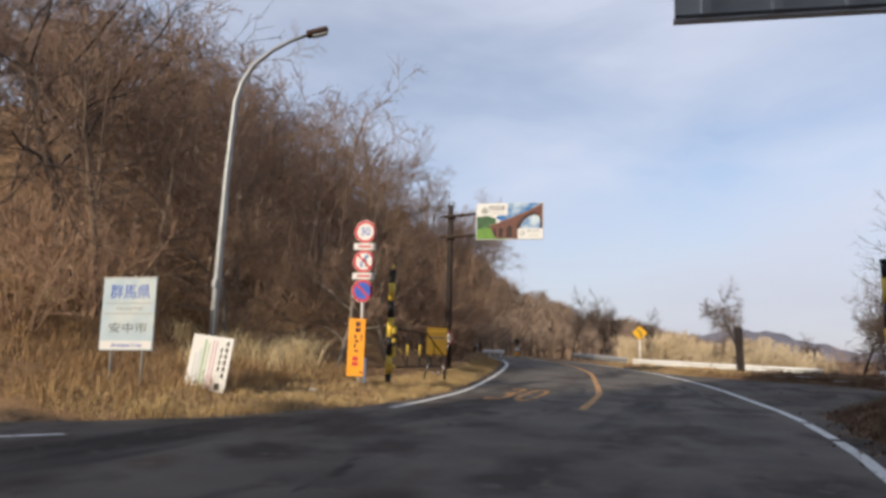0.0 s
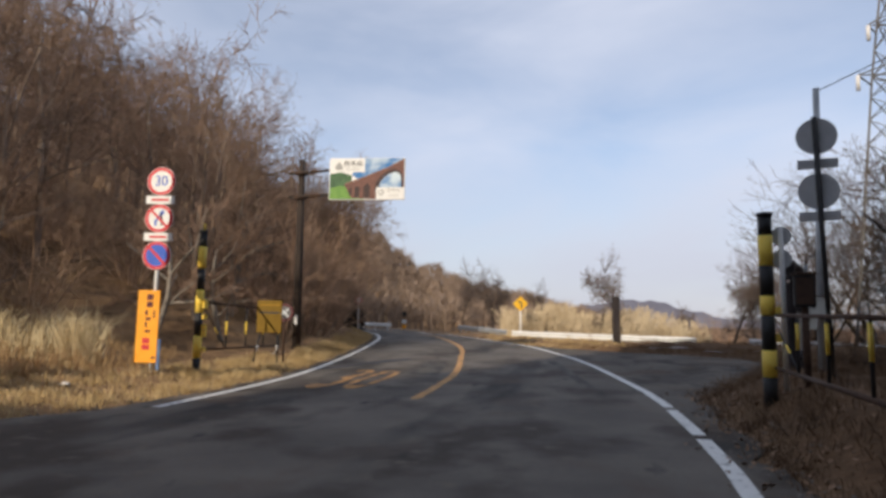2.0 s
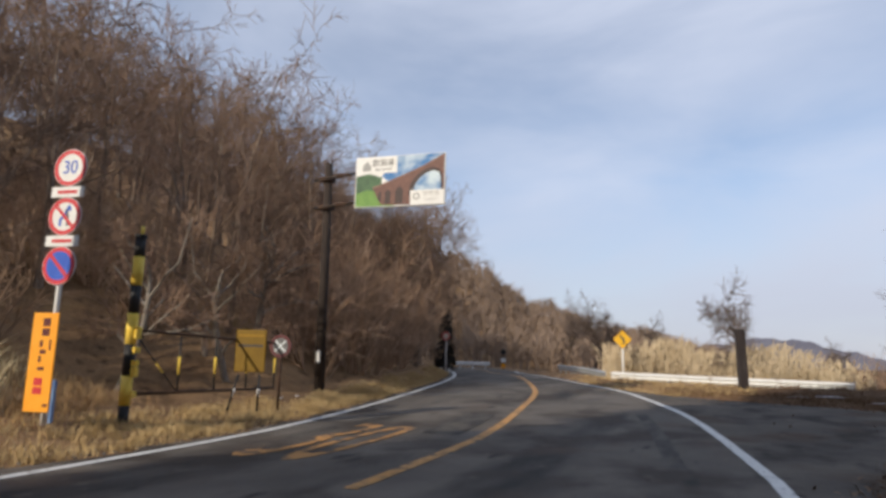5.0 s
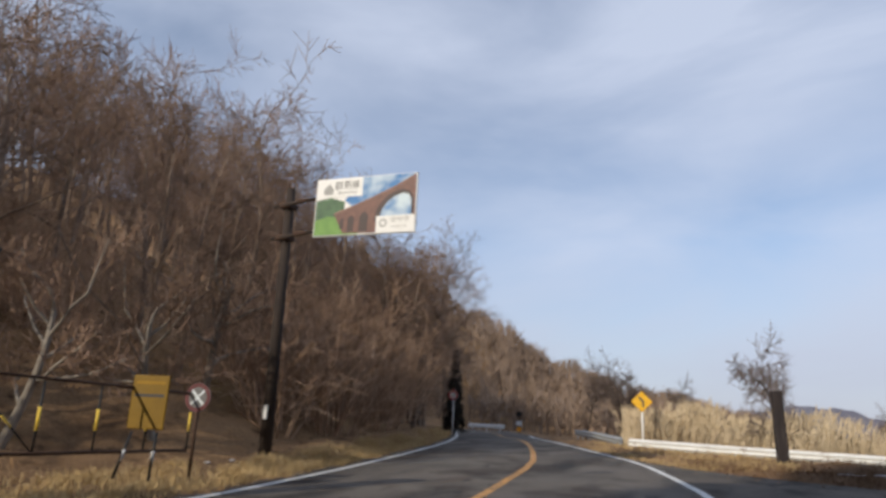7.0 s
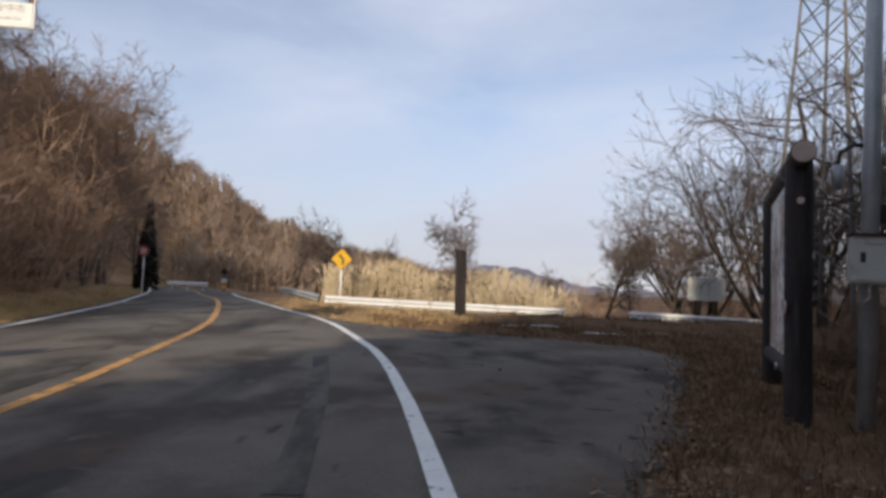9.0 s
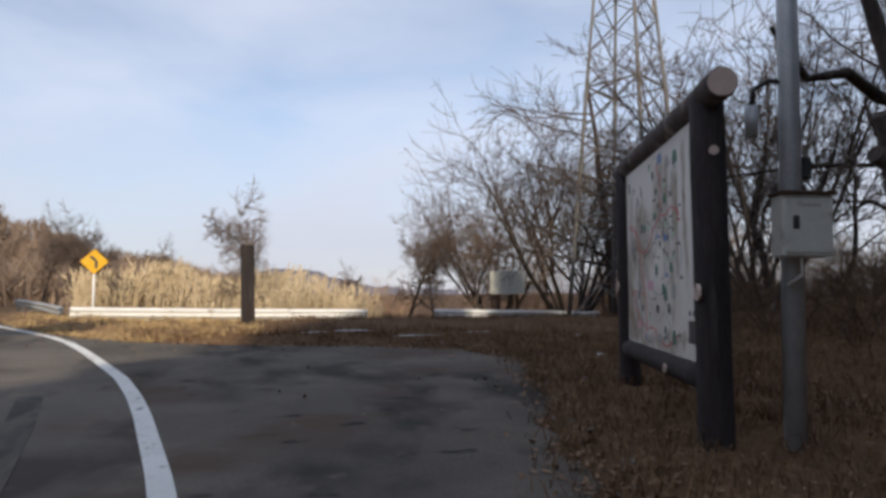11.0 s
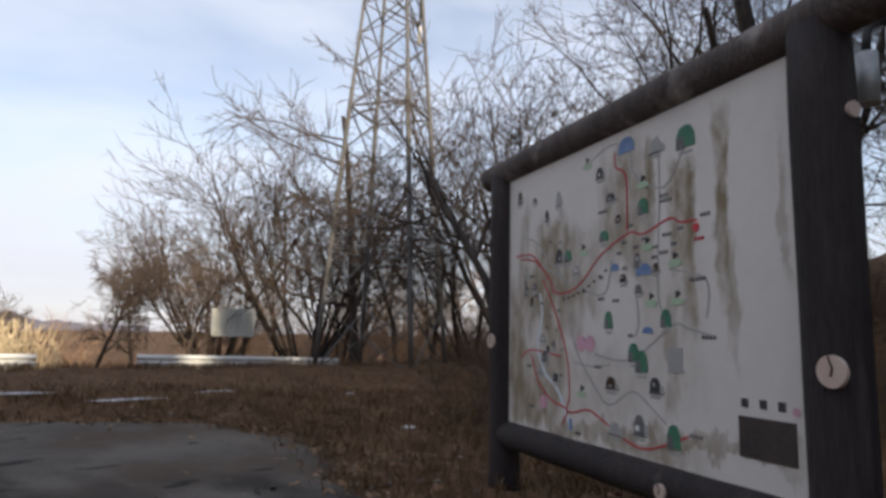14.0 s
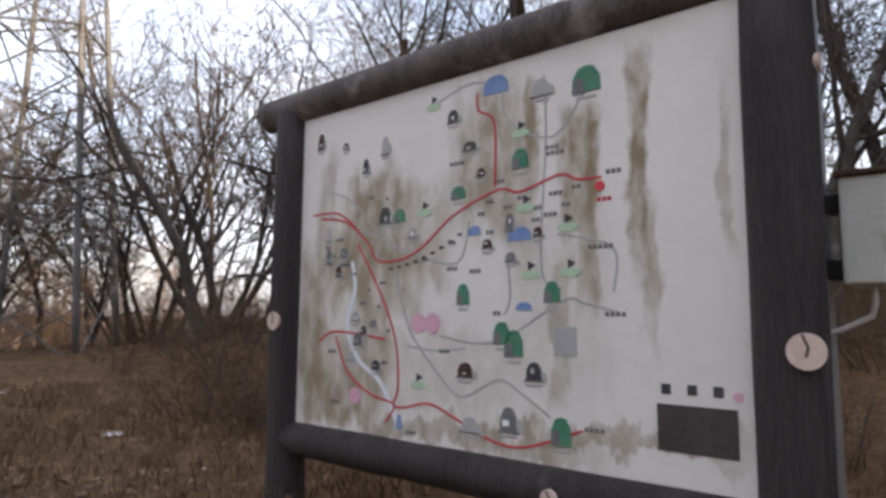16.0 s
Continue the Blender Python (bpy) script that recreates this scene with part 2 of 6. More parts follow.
M["orange"] = mat("orange_sign_film", (0.95, 0.36, 0.02), (1.0, 0.43, 0.04), 4, 0.5, 0)
M["yellow"] = mat("yellow_paint", (0.86, 0.58, 0.06), (0.93, 0.70, 0.16), 4, 0.55, 0.05)
# board yellow lowered to dark amber, the shade on it put into the colour
M["amber"] = over(mat("shade_toned_yellow_board", (0.17, 0.095, 0.006), (0.23, 0.135, 0.010), 4, 0.6, 0.05), (0.20, 0.12, 0.02), 3.0, 0.58, 0.7, where="Object")
M["black"] = mat("black_paint", (0.018, 0.018, 0.019), (0.035, 0.034, 0.034), 4, 0.55, 0.05)
M["rust"] = mat("rusty_dark_steel", (0.045, 0.028, 0.022), (0.10, 0.055, 0.035), 6, 0.8, 0.3)
M["ink"] = mat("dark_print", (0.035, 0.035, 0.04), (0.07, 0.07, 0.075), 8, 0.6, 0)
M["faded_ink"] = mat("faded_dark_print", (0.11, 0.11, 0.115), (0.20, 0.20, 0.20), 8, 0.6, 0)
M["grey_print"] = mat("grey_print", (0.33, 0.33, 0.33), (0.42, 0.42, 0.41), 8, 0.6, 0)
M["pale_print"] = mat("pale_blue_print", (0.62, 0.68, 0.72), (0.68, 0.72, 0.75), 8, 0.6, 0)
M["green_print"] = mat("green_print", (0.03, 0.16, 0.10), (0.08, 0.24, 0.15), 9, 0.6, 0)
M["pale_green"] = mat("pale_green_print", (0.36, 0.52, 0.36), (0.45, 0.58, 0.42), 9, 0.6, 0)
M["pink_print"] = mat("pink_print", (0.62, 0.33, 0.43), (0.68, 0.40, 0.48), 9, 0.6, 0)
M["blue_print"] = mat("blue_print", (0.10, 0.18, 0.42), (0.22, 0.34, 0.52), 9, 0.6, 0)
M["red_print"] = mat("red_print", (0.48, 0.04, 0.05), (0.56, 0.08, 0.09), 9, 0.6, 0)
M["wood"] = over(mat("dark_stained_log", (0.022, 0.018, 0.019), (0.055, 0.044, 0.043), 2.5, 0.8, 0.8, 26, stretch=(3, 3, 0.35)), (0.085, 0.072, 0.070), 2.0, 0.60, 0.78, (4, 4, 0.5), "Object")
M["log"] = over(mat("weathered_top_log", (0.060, 0.049, 0.046), (0.145, 0.12, 0.113), 2.5, 0.85, 0.8, 26, stretch=(3, 3, 0.35)), (0.42, 0.38, 0.36), 2.6, 0.58, 0.72, (1, 1, 0.8), "Object")
M["sawn"] = mat("sawn_log_end", (0.56, 0.42, 0.36), (0.68, 0.55, 0.48), 10, 0.8, 0.3)
M["panel"] = over(mat("map_panel_enamel", (0.68, 0.65, 0.61), (0.74, 0.71, 0.67), 1.2, 0.55, 0.0), (0.52, 0.49, 0.43), 0.9, 0.56, 0.85, (1.2, 1, 1.2), "Object")
M["gantry"] = mat("pale_sign_back", (0.74, 0.74, 0.72), (0.80, 0.80, 0.78), 3, 0.55, 0.05)


def stained(m, blots, colour):
    """Dirt on the map panel: water tracks and blotches (middle x, z, half width, half height, depth of tone), all with ragged edges."""
    n, l = m.node_tree.nodes, m.node_tree.links
    p = n["Principled BSDF"]
    co, mp, no, sub, sc, add, sep = (n.new(k) for k in ("ShaderNodeTexCoord", "ShaderNodeMapping", "ShaderNodeTexNoise", "ShaderNodeVectorMath", "ShaderNodeVectorMath", "ShaderNodeVectorMath", "ShaderNodeSeparateXYZ"))
    mp.inputs["Scale"].default_value = (1.6, 1, 0.8)
    no.inputs["Scale"].default_value, no.inputs["Detail"].default_value, no.inputs["Roughness"].default_value = 3.2, 7, 0.62
    l.new(co.outputs["Object"], mp.inputs[0])
    l.new(mp.outputs[0], no.inputs["Vector"])
    sub.operation, sc.operation, add.operation = "SUBTRACT", "MULTIPLY", "ADD"
    sub.inputs[1].default_value = (0.5, 0.5, 0.5)
    sc.inputs[1].default_value = (0.26, 0.0, 0.75)
    l.new(no.outputs["Color"], sub.inputs[0])
    l.new(sub.outputs[0], sc.inputs[0])
    l.new(sc.outputs[0], add.inputs[0])
    l.new(co.outputs["Object"], add.inputs[1])
    l.new(add.outputs[0], sep.inputs[0])
    mot, mr = n.new("ShaderNodeTexNoise"), n.new("ShaderNodeMapRange")
    mot.inputs["Scale"].default_value, mot.inputs["Detail"].default_value = 7.0, 8
    mr.inputs[1].default_value, mr.inputs[2].default_value, mr.inputs[3].default_value, mr.inputs[4].default_value = 0.34, 0.60, 0.42, 1.0
    l.new(mp.outputs[0], mot.inputs["Vector"])
    l.new(mot.outputs["Fac"], mr.inputs[0])

    def way(axis, middle, half):
        s, d, b, r = (n.new("ShaderNodeMath") for _ in range(4))
        s.operation, b.operation, d.operation = "SUBTRACT", "ABSOLUTE", "DIVIDE"
        s.inputs[1].default_value, d.inputs[1].default_value = middle, half
        l.new(sep.outputs[axis], s.inputs[0])
        l.new(s.outputs[0], b.inputs[0])
        l.new(b.outputs[0], d.inputs[0])
        q = n.new("ShaderNodeMapRange")
        q.interpolation_type = "SMOOTHSTEP"
        q.inputs[1].default_value, q.inputs[2].default_value, q.inputs[3].default_value, q.inputs[4].default_value = 0.55, 1.2, 1.0, 0.0
        l.new(d.outputs[0], q.inputs[0])
        n.remove(r)
        return q.outputs[0]

    for x, z, w, h, tone in blots:
        was = p.inputs["Base Color"].links[0].from_socket
        c, t, g, mx = n.new("ShaderNodeMath"), n.new("ShaderNodeMath"), n.new("ShaderNodeMath"), n.new("ShaderNodeMix")
        c.operation = t.operation = g.operation = "MULTIPLY"
        l.new(way("X", x, w), c.inputs[0])
        l.new(way("Z", z, h), c.inputs[1])
        l.new(c.outputs[0], t.inputs[0])
        t.inputs[1].default_value = min(1.0, tone * 1.3)
        l.new(t.outputs[0], g.inputs[0])
        l.new(mr.outputs[0], g.inputs[1])
        mx.data_type = "RGBA"
        mx.inputs[7].default_value = (*colour, 1)
        l.new(g.outputs[0], mx.inputs[0])
        l.new(was, mx.inputs[6])
        l.new(mx.outputs[2], p.inputs["Base Color"])


stained(M["panel"], [(0.42, 2.55, 0.05, 0.22, 0.7), (0.56, 1.5, 0.05, 0.35, 0.4), (-0.45, 1.75, 0.20, 0.25, 0.4), (-1.15, 2.3, 0.10, 0.35, 0.4), (0.9, 1.0, 0.5, 0.07, 0.5), (0.68, 2.28, 0.115, 0.30, 0.95), (0.70, 1.88, 0.06, 0.34, 0.6), (0.97, 2.22, 0.06, 0.50, 0.8), (1.02, 1.75, 0.05, 0.28, 0.5), (0.12, 2.35, 0.22, 0.42, 0.62), (0.36, 2.2, 0.10, 0.45, 0.5),
                     (-0.72, 2.08, 0.30, 0.34, 0.7), (-0.95, 1.85, 0.25, 0.28, 0.6), (-0.30, 2.0, 0.22, 0.3, 0.4), (-1.28, 1.5, 0.14, 0.55, 0.6), (-0.70, 1.45, 0.16, 0.42, 0.55), (-1.0, 1.02, 0.38, 0.2, 0.6),
                     (-0.1, 0.90, 0.9, 0.10, 0.6), (-1.1, 1.2, 0.3, 0.35, 0.5), (-0.2, 1.25, 0.6, 0.25, 0.22), (0.55, 1.6, 0.3, 0.5, 0.18), (1.33, 2.2, 0.03, 0.4, 0.4)], (0.25, 0.195, 0.12))
M["box"] = over(mat("meter_box_paint", (0.50, 0.51, 0.46), (0.58, 0.58, 0.53), 4, 0.5, 0.05), (0.30, 0.27, 0.22), 5.0, 0.62, 0.75, where="Object")
M["pole_wood"] = mat("dark_wooden_pole", (0.030, 0.023, 0.020), (0.065, 0.048, 0.04), 3, 0.85, 0.6, 20, stretch=(4, 4, 0.4))
M["snow"] = mat("old_snow", (0.70, 0.70, 0.72), (0.82, 0.82, 0.84), 5, 0.8, 0.4)
M["litter"] = mat("pale_litter", (0.62, 0.60, 0.58), (0.74, 0.72, 0.70), 9, 0.8, 0.3)
M["pic_sky"] = mat("picture_sky", (0.03, 0.18, 0.46), (0.60, 0.72, 0.80), 0.8, 0.5, 0, 1.7, low=0.44, high=0.58)
M["pic_grass"] = mat("picture_meadow", (0.10, 0.25, 0.04), (0.17, 0.34, 0.06), 5, 0.5, 0)
M["pic_trees"] = mat("picture_trees", (0.02, 0.075, 0.03), (0.06, 0.16, 0.06), 6, 0.5, 0)
M["pic_brick"] = mat("picture_brickwork", (0.10, 0.038, 0.030), (0.20, 0.080, 0.058), 7, 0.5, 0)
M["pic_ledge"] = mat("picture_parapet", (0.20, 0.10, 0.075), (0.30, 0.17, 0.13), 7, 0.5, 0)
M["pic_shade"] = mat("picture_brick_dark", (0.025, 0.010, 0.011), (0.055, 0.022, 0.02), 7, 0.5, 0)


# ---- mesh helpers ----
def part(name, bm, material, parent, label=""):
    me = bpy.data.meshes.new(name)
    bm.to_mesh(me)
    bm.free()
    me.materials.append(material)
    ob = new(name, me)
    ob.parent = parent
    if label:
        ob["label"] = label
    return ob


def thing(name, m, label, category, group="", kind=""):
    ob = new(name)
    ob.empty_display_size = 0.1
    ob.matrix_world = m
    return tagged(ob, label, category, group, kind)


def box(sx, sy, sz, c=(0, 0, 0), bevel=0.0, m=None, bm=None):
    bm = bm or bmesh.new()
    mm = (m or Matrix()) @ Matrix.Translation(c) @ Matrix.Diagonal((sx, sy, sz, 1))
    made = bmesh.ops.create_cube(bm, size=1, matrix=mm)
    if bevel:
        edges = list({e for v in made["verts"] for e in v.link_edges})
        bmesh.ops.bevel(bm, geom=edges, offset=bevel, segments=2, affect="EDGES", profile=0.5)
    return bm


def rod(p0, p1, r0, r1=None, n=12, bm=None, caps=True):
    """A straight round bar from p0 to p1."""
    bm = bm or bmesh.new()
    r1 = r0 if r1 is None else r1
    a, b = Vector(p0), Vector(p1)
    turn = (b - a).to_track_quat("Z", "Y").to_matrix().to_4x4()
    bmesh.ops.create_cone(bm, cap_ends=caps, segments=n, radius1=r0, radius2=r1, depth=(b - a).length, matrix=Matrix.Translation((a + b) / 2) @ turn)
    for f in bm.faces:
        f.smooth = len(f.verts) == 4
    return bm


def pipe(points, r, n=10):
    """A bent round bar through points; r: one radius or one for each point."""
    pts = [Vector(p) for p in points]
    rs = r if isinstance(r, (list, tuple)) else [r] * len(pts)
    bm, rings = bmesh.new(), []
    for i, p in enumerate(pts):
        d = (pts[min(i + 1, len(pts) - 1)] - pts[max(i - 1, 0)]).normalized()
        s = d.cross(Vector((0.13, 0.99, 0.07))).normalized()
        u = s.cross(d)
        rings.append([bm.verts.new(p + (s * math.cos(6.2832 * k / n) + u * math.sin(6.2832 * k / n)) * rs[i]) for k in range(n)])
    for a, b in zip(rings, rings[1:]):
        for k in range(n):
            bm.faces.new((a[k], a[(k + 1) % n], b[(k + 1) % n], b[k])).smooth = True
    bm.faces.new(rings[0][::-1])
    bm.faces.new(rings[-1])
    bmesh.ops.recalc_face_normals(bm, faces=bm.faces)
    return bm


def flat(points, y, thick=0.003, bm=None):
    """A thin sheet with the outline points (x, z), its face towards -y at y."""
    bm = bm or bmesh.new()
    front = [bm.verts.new((x, y - thick, z)) for x, z in points]
    back = [bm.verts.new((x, y, z)) for x, z in points]
    n = len(points)
    bm.faces.new(front)
    bm.faces.new(back[::-1])
    for i in range(n):
        bm.faces.new((front[i], back[i], back[(i + 1) % n], front[(i + 1) % n]))
    bmesh.ops.recalc_face_normals(bm, faces=bm.faces)
    return bm


def oval(cx, cz, rx, rz, n=28):
    return [(cx + rx * math.cos(6.2832 * k / n), cz + rz * math.sin(6.2832 * k / n)) for k in range(n)]


def rect(cx, cz, w, h):
    return [(cx - w / 2, cz - h / 2), (cx + w / 2, cz - h / 2), (cx + w / 2, cz + h / 2), (cx - w / 2, cz + h / 2)]


def hoop(cx, cz, r0, r1, y, thick=0.003, n=36):
    """A flat ring between the radii r0 and r1, its face towards -y."""
    bm = bmesh.new()
    loops = [[bm.verts.new((cx + r * math.cos(6.2832 * k / n), yy, cz + r * math.sin(6.2832 * k / n))) for k in range(n)]
             for r, yy in ((r0, y), (r0, y - thick), (r1, y - thick), (r1, y))]
    for a, b in zip(loops, loops[1:] + loops[:1]):
        for k in range(n):
            bm.faces.new((a[k], a[(k + 1) % n], b[(k + 1) % n], b[k]))
    bmesh.ops.recalc_face_normals(bm, faces=bm.faces)
    return bm


def band(points, width, y, thick=0.003):
    """A flat line of that width through points (x, z), its face towards -y."""
    bm, rows = bmesh.new(), []
    pts = [Vector(p) for p in points]
    for i, p in enumerate(pts):
        d = (pts[min(i + 1, len(pts) - 1)] - pts[max(i - 1, 0)]).normalized()
        s = Vector((-d.y, d.x)) * width / 2
        rows.append([bm.verts.new((q.x, yy, q.y)) for q, yy in ((p + s, y), (p + s, y - thick), (p - s, y - thick), (p - s, y))])
    for a, b in zip(rows, rows[1:]):
        for k in range(4):
            bm.faces.new((a[k], a[(k + 1) % 4], b[(k + 1) % 4], b[k]))
    bm.faces.new(rows[0])
    bm.faces.new(rows[-1][::-1])
    bmesh.ops.recalc_face_normals(bm, faces=bm.faces)
    return bm


def lettering(text, size, material, parent, m, name="lettering", depth=0.0015, wide=1.0):
    """Words in the built-in font as a mesh, in the plane of m (x along, y up)."""
    cu = bpy.data.curves.new(name, "FONT")
    cu.body, cu.size, cu.extrude, cu.align_x, cu.align_y = text, size, depth, "CENTER", "CENTER"
    tmp = bpy.data.objects.new(name, cu)
    scene.collection.objects.link(tmp)
    bpy.context.view_layer.update()
    me = bpy.data.meshes.new_from_object(tmp.evaluated_get(bpy.context.evaluated_depsgraph_get()))
    bpy.data.objects.remove(tmp)
    me.name = name
    me.transform(m @ Matrix.Diagonal((wide, 1, 1, 1)))
    me.materials.clear()
    me.materials.append(material)
    ob = new(name, me)
    ob.parent = parent
    return ob


UPRIGHT = Matrix.Rotation(radians(90), 4, "X")       # turns the x-y plane upright, facing -y


def mesh_of(name, verts, faces, material, smooth=False):
    me = bpy.data.meshes.new(name)
    me.from_pydata([tuple(v) for v in verts], [], [tuple(f) for f in faces])
    me.materials.append(material)
    if smooth:
        me.shade_smooth()
    return me


# ---- the lie of the land ----
def sm(a, b, x):
    t = np.clip((np.asarray(x, float) - a) / (b - a), 0, 1)
    return t * t * (3 - 2 * t)


LEFT_Y, LEFT_X = [12.0, 14.0, 16, 18, 20, 22, 24, 26, 28, 30, 33, 36, 40, 44.5, 50, 60, 80], [-3.40, -3.50, -3.66, -3.87, -4.18, -4.52, -4.84, -5.2, -5.58, -5.98, -6.65, -7.5, -8.95, -10.8, -13.2, -17.6, -27]
MID_Y, MID_X = [14.2, 16.8, 18.8, 20.8, 22, 23.7, 25.3, 27.2, 29.5, 31.1, 33, 36.5, 40, 44, 48, 60, 80], [-0.05, -0.18, -0.28, -0.52, -0.70, -0.97, -1.24, -1.54, -2.03, -2.5, -3.1, -4.3, -5.6, -7.3, -9.1, -14.2, -23.6]
RIGHT_Y, RIGHT_X = [-20, 4, 8.5, 10, 12, 15, 17, 18.8, 20.7, 22.8, 24, 25.4, 27.3, 29, 30.5, 32, 33.2, 35, 38.4, 44, 60, 80], [3.3, 3.75, 4.0, 4.1, 4.14, 4.12, 4.0, 3.77, 3.5, 3.14, 2.90, 2.56, 1.95, 1.38, 0.82, 0.12, -0.55, -1.6, -3.2, -5.7, -11.6, -20.6]
EDGE_L_Y, EDGE_L_X = [-40, 5.0, 5.8, 6.6, 7.4, 8.2, 9.1, 10.1, 11.2, 12.6, 14.0, 16, 80], [-14, -13, -9.0, -6.9, -6.0, -5.4, -4.95, -4.6, -4.25, -4.05, -4.0, -4.08, -27.4]


def left_edge(y):
    y = np.asarray(y, float)
    return np.where(y < 16, np.interp(y, EDGE_L_Y, EDGE_L_X), np.interp(y, LEFT_Y, LEFT_X) - 0.42)


def right_edge(y):
    y = np.asarray(y, float)
    near = np.interp(y, [-40, 8, 10, 14, 16.5, 18, 19.4, 21, 22.5, 24, 25.2, 26.5, 27.4, 28.2, 28.8, 29.4, 30.0, 30.8, 31.6, 32.5], [3.7, 4.45, 4.6, 4.72, 4.95, 5.5, 6.1, 6.75, 7.4, 8.0, 8.45, 8.6, 8.2, 7.0, 5.5, 3.9, 2.7, 1.7, 0.95, 0.25])
    return np.where(y < 32.5, near, np.interp(y, RIGHT_Y, RIGHT_X) + 0.4)


def base(y):
    return 0.5 * sm(16, 40, y) - 0.12 * sm(42, 54, y)


def land(x, y):
    """Height of the ground."""
    x, y = np.asarray(x, float), np.asarray(y, float)
    b, dl, dr = base(y), left_edge(y) - x, x - right_edge(y)
    low = b - 0.035
    bank = 0.30 * sm(0.1, 3.0, dl) + 0.15 * np.clip(dl - 3.2, 0, 6) + 0.42 * np.clip(dl - 6, 0, 90)
    cut = 0.35 * sm(0.1, 1.5, dl) + 0.62 * np.clip(dl - 2.2, 0, 90)
    k = sm(19, 27, y)
    hill = (bank * (1 - k) + cut * k) * (0.25 + 0.75 * sm(3, 9, y))
    hill = 30 * (1 - np.exp(-hill / 30))
    z = low + np.where(dl > 0, hill + 0.035 * sm(0, 0.4, dl), 0)
    verge = 0.58 * sm(0.1, 1.4, dr) * (1 - sm(15, 19, y)) + 0.09 * sm(0.1, 0.8, dr) * sm(17, 21, y)
    slope = 0.33 * np.clip(x - 10.8 - 0.30 * np.clip(y - 20, 0, 40), 0, 60) * (1 - sm(21, 36, y))
    slope = 14 * (1 - np.exp(-slope / 14))
    drop = -(b + 0.02 + 0.34 * sm(6, 13, x)) * sm(34.5, 39, y) * sm(-1.0, 2.5, x + 0.45 * (y - 39)) - 5 * sm(50, 80, y) * sm(0, 8, x)
    z = z + np.where(dr > 0, verge + slope + drop + 0.035 * sm(0, 0.4, dr), 0)
    r, a = np.hypot(x - 3, y - 12), np.degrees(np.arctan2(x - 3, y - 12))
    ridge = np.interp(a, [-180, -100, -60, -40, -30, -22, -15.3, -9, -4, 2, 8, 14, 180], [4, 30, 46, 42, 34, 25, 14.5, 8, 6, 2, 0, 0, 0])
    ridge = ridge * (1 + 0.05 * np.sin(a * 0.9) + 0.04 * np.sin(a * 2.3 + 1)) * sm(62, 150, r)
    z = np.where((np.abs(dl) + dl > 1.0) | (r > 75), np.maximum(z, ridge + np.where(r > 75, -2.0, 0)), z)
    rough = np.where((dl > 0.3) | (dr > 0.3), 1.0, 0.0)
    return z + rough * (0.05 * np.sin(x * 2.1 + 1.3 * np.sin(y * 0.9)) * np.sin(y * 1.7 + x) + 0.03 * np.sin(x * 5.3 + y * 3.1))


def high(x, y):
    return float(land(x, y))


# ---- ground, road, markings ----
def spread(lo, hi, step, far, grow=1.16):
    c = list(np.arange(lo, hi + step / 2, step))
    s, v = step, c[-1]
    while v < far:
        s *= grow
        v += s
        c.append(v)
    s, v, pre = step, c[0], []
    while v > -far:
        s *= grow
        v -= s
        pre.append(v)
    return np.array(pre[::-1] + c)


gx, gy = spread(-26, 24, 0.4, 2600), spread(-4, 58, 0.4, 2600)
X, Y = np.meshgrid(gx, gy)
Z = land(X, Y)
nx, ny = len(gx), len(gy)
idx = np.arange(nx * ny).reshape(ny, nx)
quads = np.stack([idx[:-1, :-1], idx[:-1, 1:], idx[1:, 1:], idx[1:, :-1]], -1).reshape(-1, 4)
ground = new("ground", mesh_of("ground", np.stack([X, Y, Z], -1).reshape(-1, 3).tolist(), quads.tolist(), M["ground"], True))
tagged(ground, "brown ground of dead leaves, dry grass and earth", "ground", kind="structure")

ry = np.concatenate([np.arange(-40, 18, 0.5), np.arange(18, 34, 0.2), np.arange(34, 79, 0.5)])
cols = np.concatenate([[0], np.linspace(0.015, 0.985, 28), [1]])
wob = 0.10 * np.sin(ry * 2.3) + 0.08 * np.sin(ry * 5.1 + 1) + 0.07 * np.sin(ry * 11.7 + 2 * np.sin(ry * 3.1))


def paved(name, lo, hi, sink_lo, sink_hi, material, label):
    """A sheet of asphalt between two edges, sunk a little where it meets the earth."""
    x = lo[:, None] + (hi - lo)[:, None] * cols[None]
    z = np.repeat(base(ry)[:, None], len(cols), 1)
    z[:, 0] -= sink_lo
    z[:, -1] -= sink_hi
    i = np.arange(x.size).reshape(x.shape)
    q = np.stack([i[:-1, :-1], i[:-1, 1:], i[1:, 1:], i[1:, :-1]], -1).reshape(-1, 4)
    ob = new(name, mesh_of(name, np.stack([x, np.repeat(ry[:, None], len(cols), 1), z], -1).reshape(-1, 3).tolist(), q.tolist(), material, True))
    return tagged(ob, label, "road", kind="structure")


line_x = np.interp(ry, RIGHT_Y, RIGHT_X)
paved("road", left_edge(ry) + wob * 0.7, line_x, 0.06, 0.0, M["asphalt"], "worn grey asphalt carriageway")
paved("lay_by", line_x, right_edge(ry) + wob, 0.0, 0.06, M["lay_by_paving"], "patchy asphalt of the lay-by, slightly darker than the carriageway")


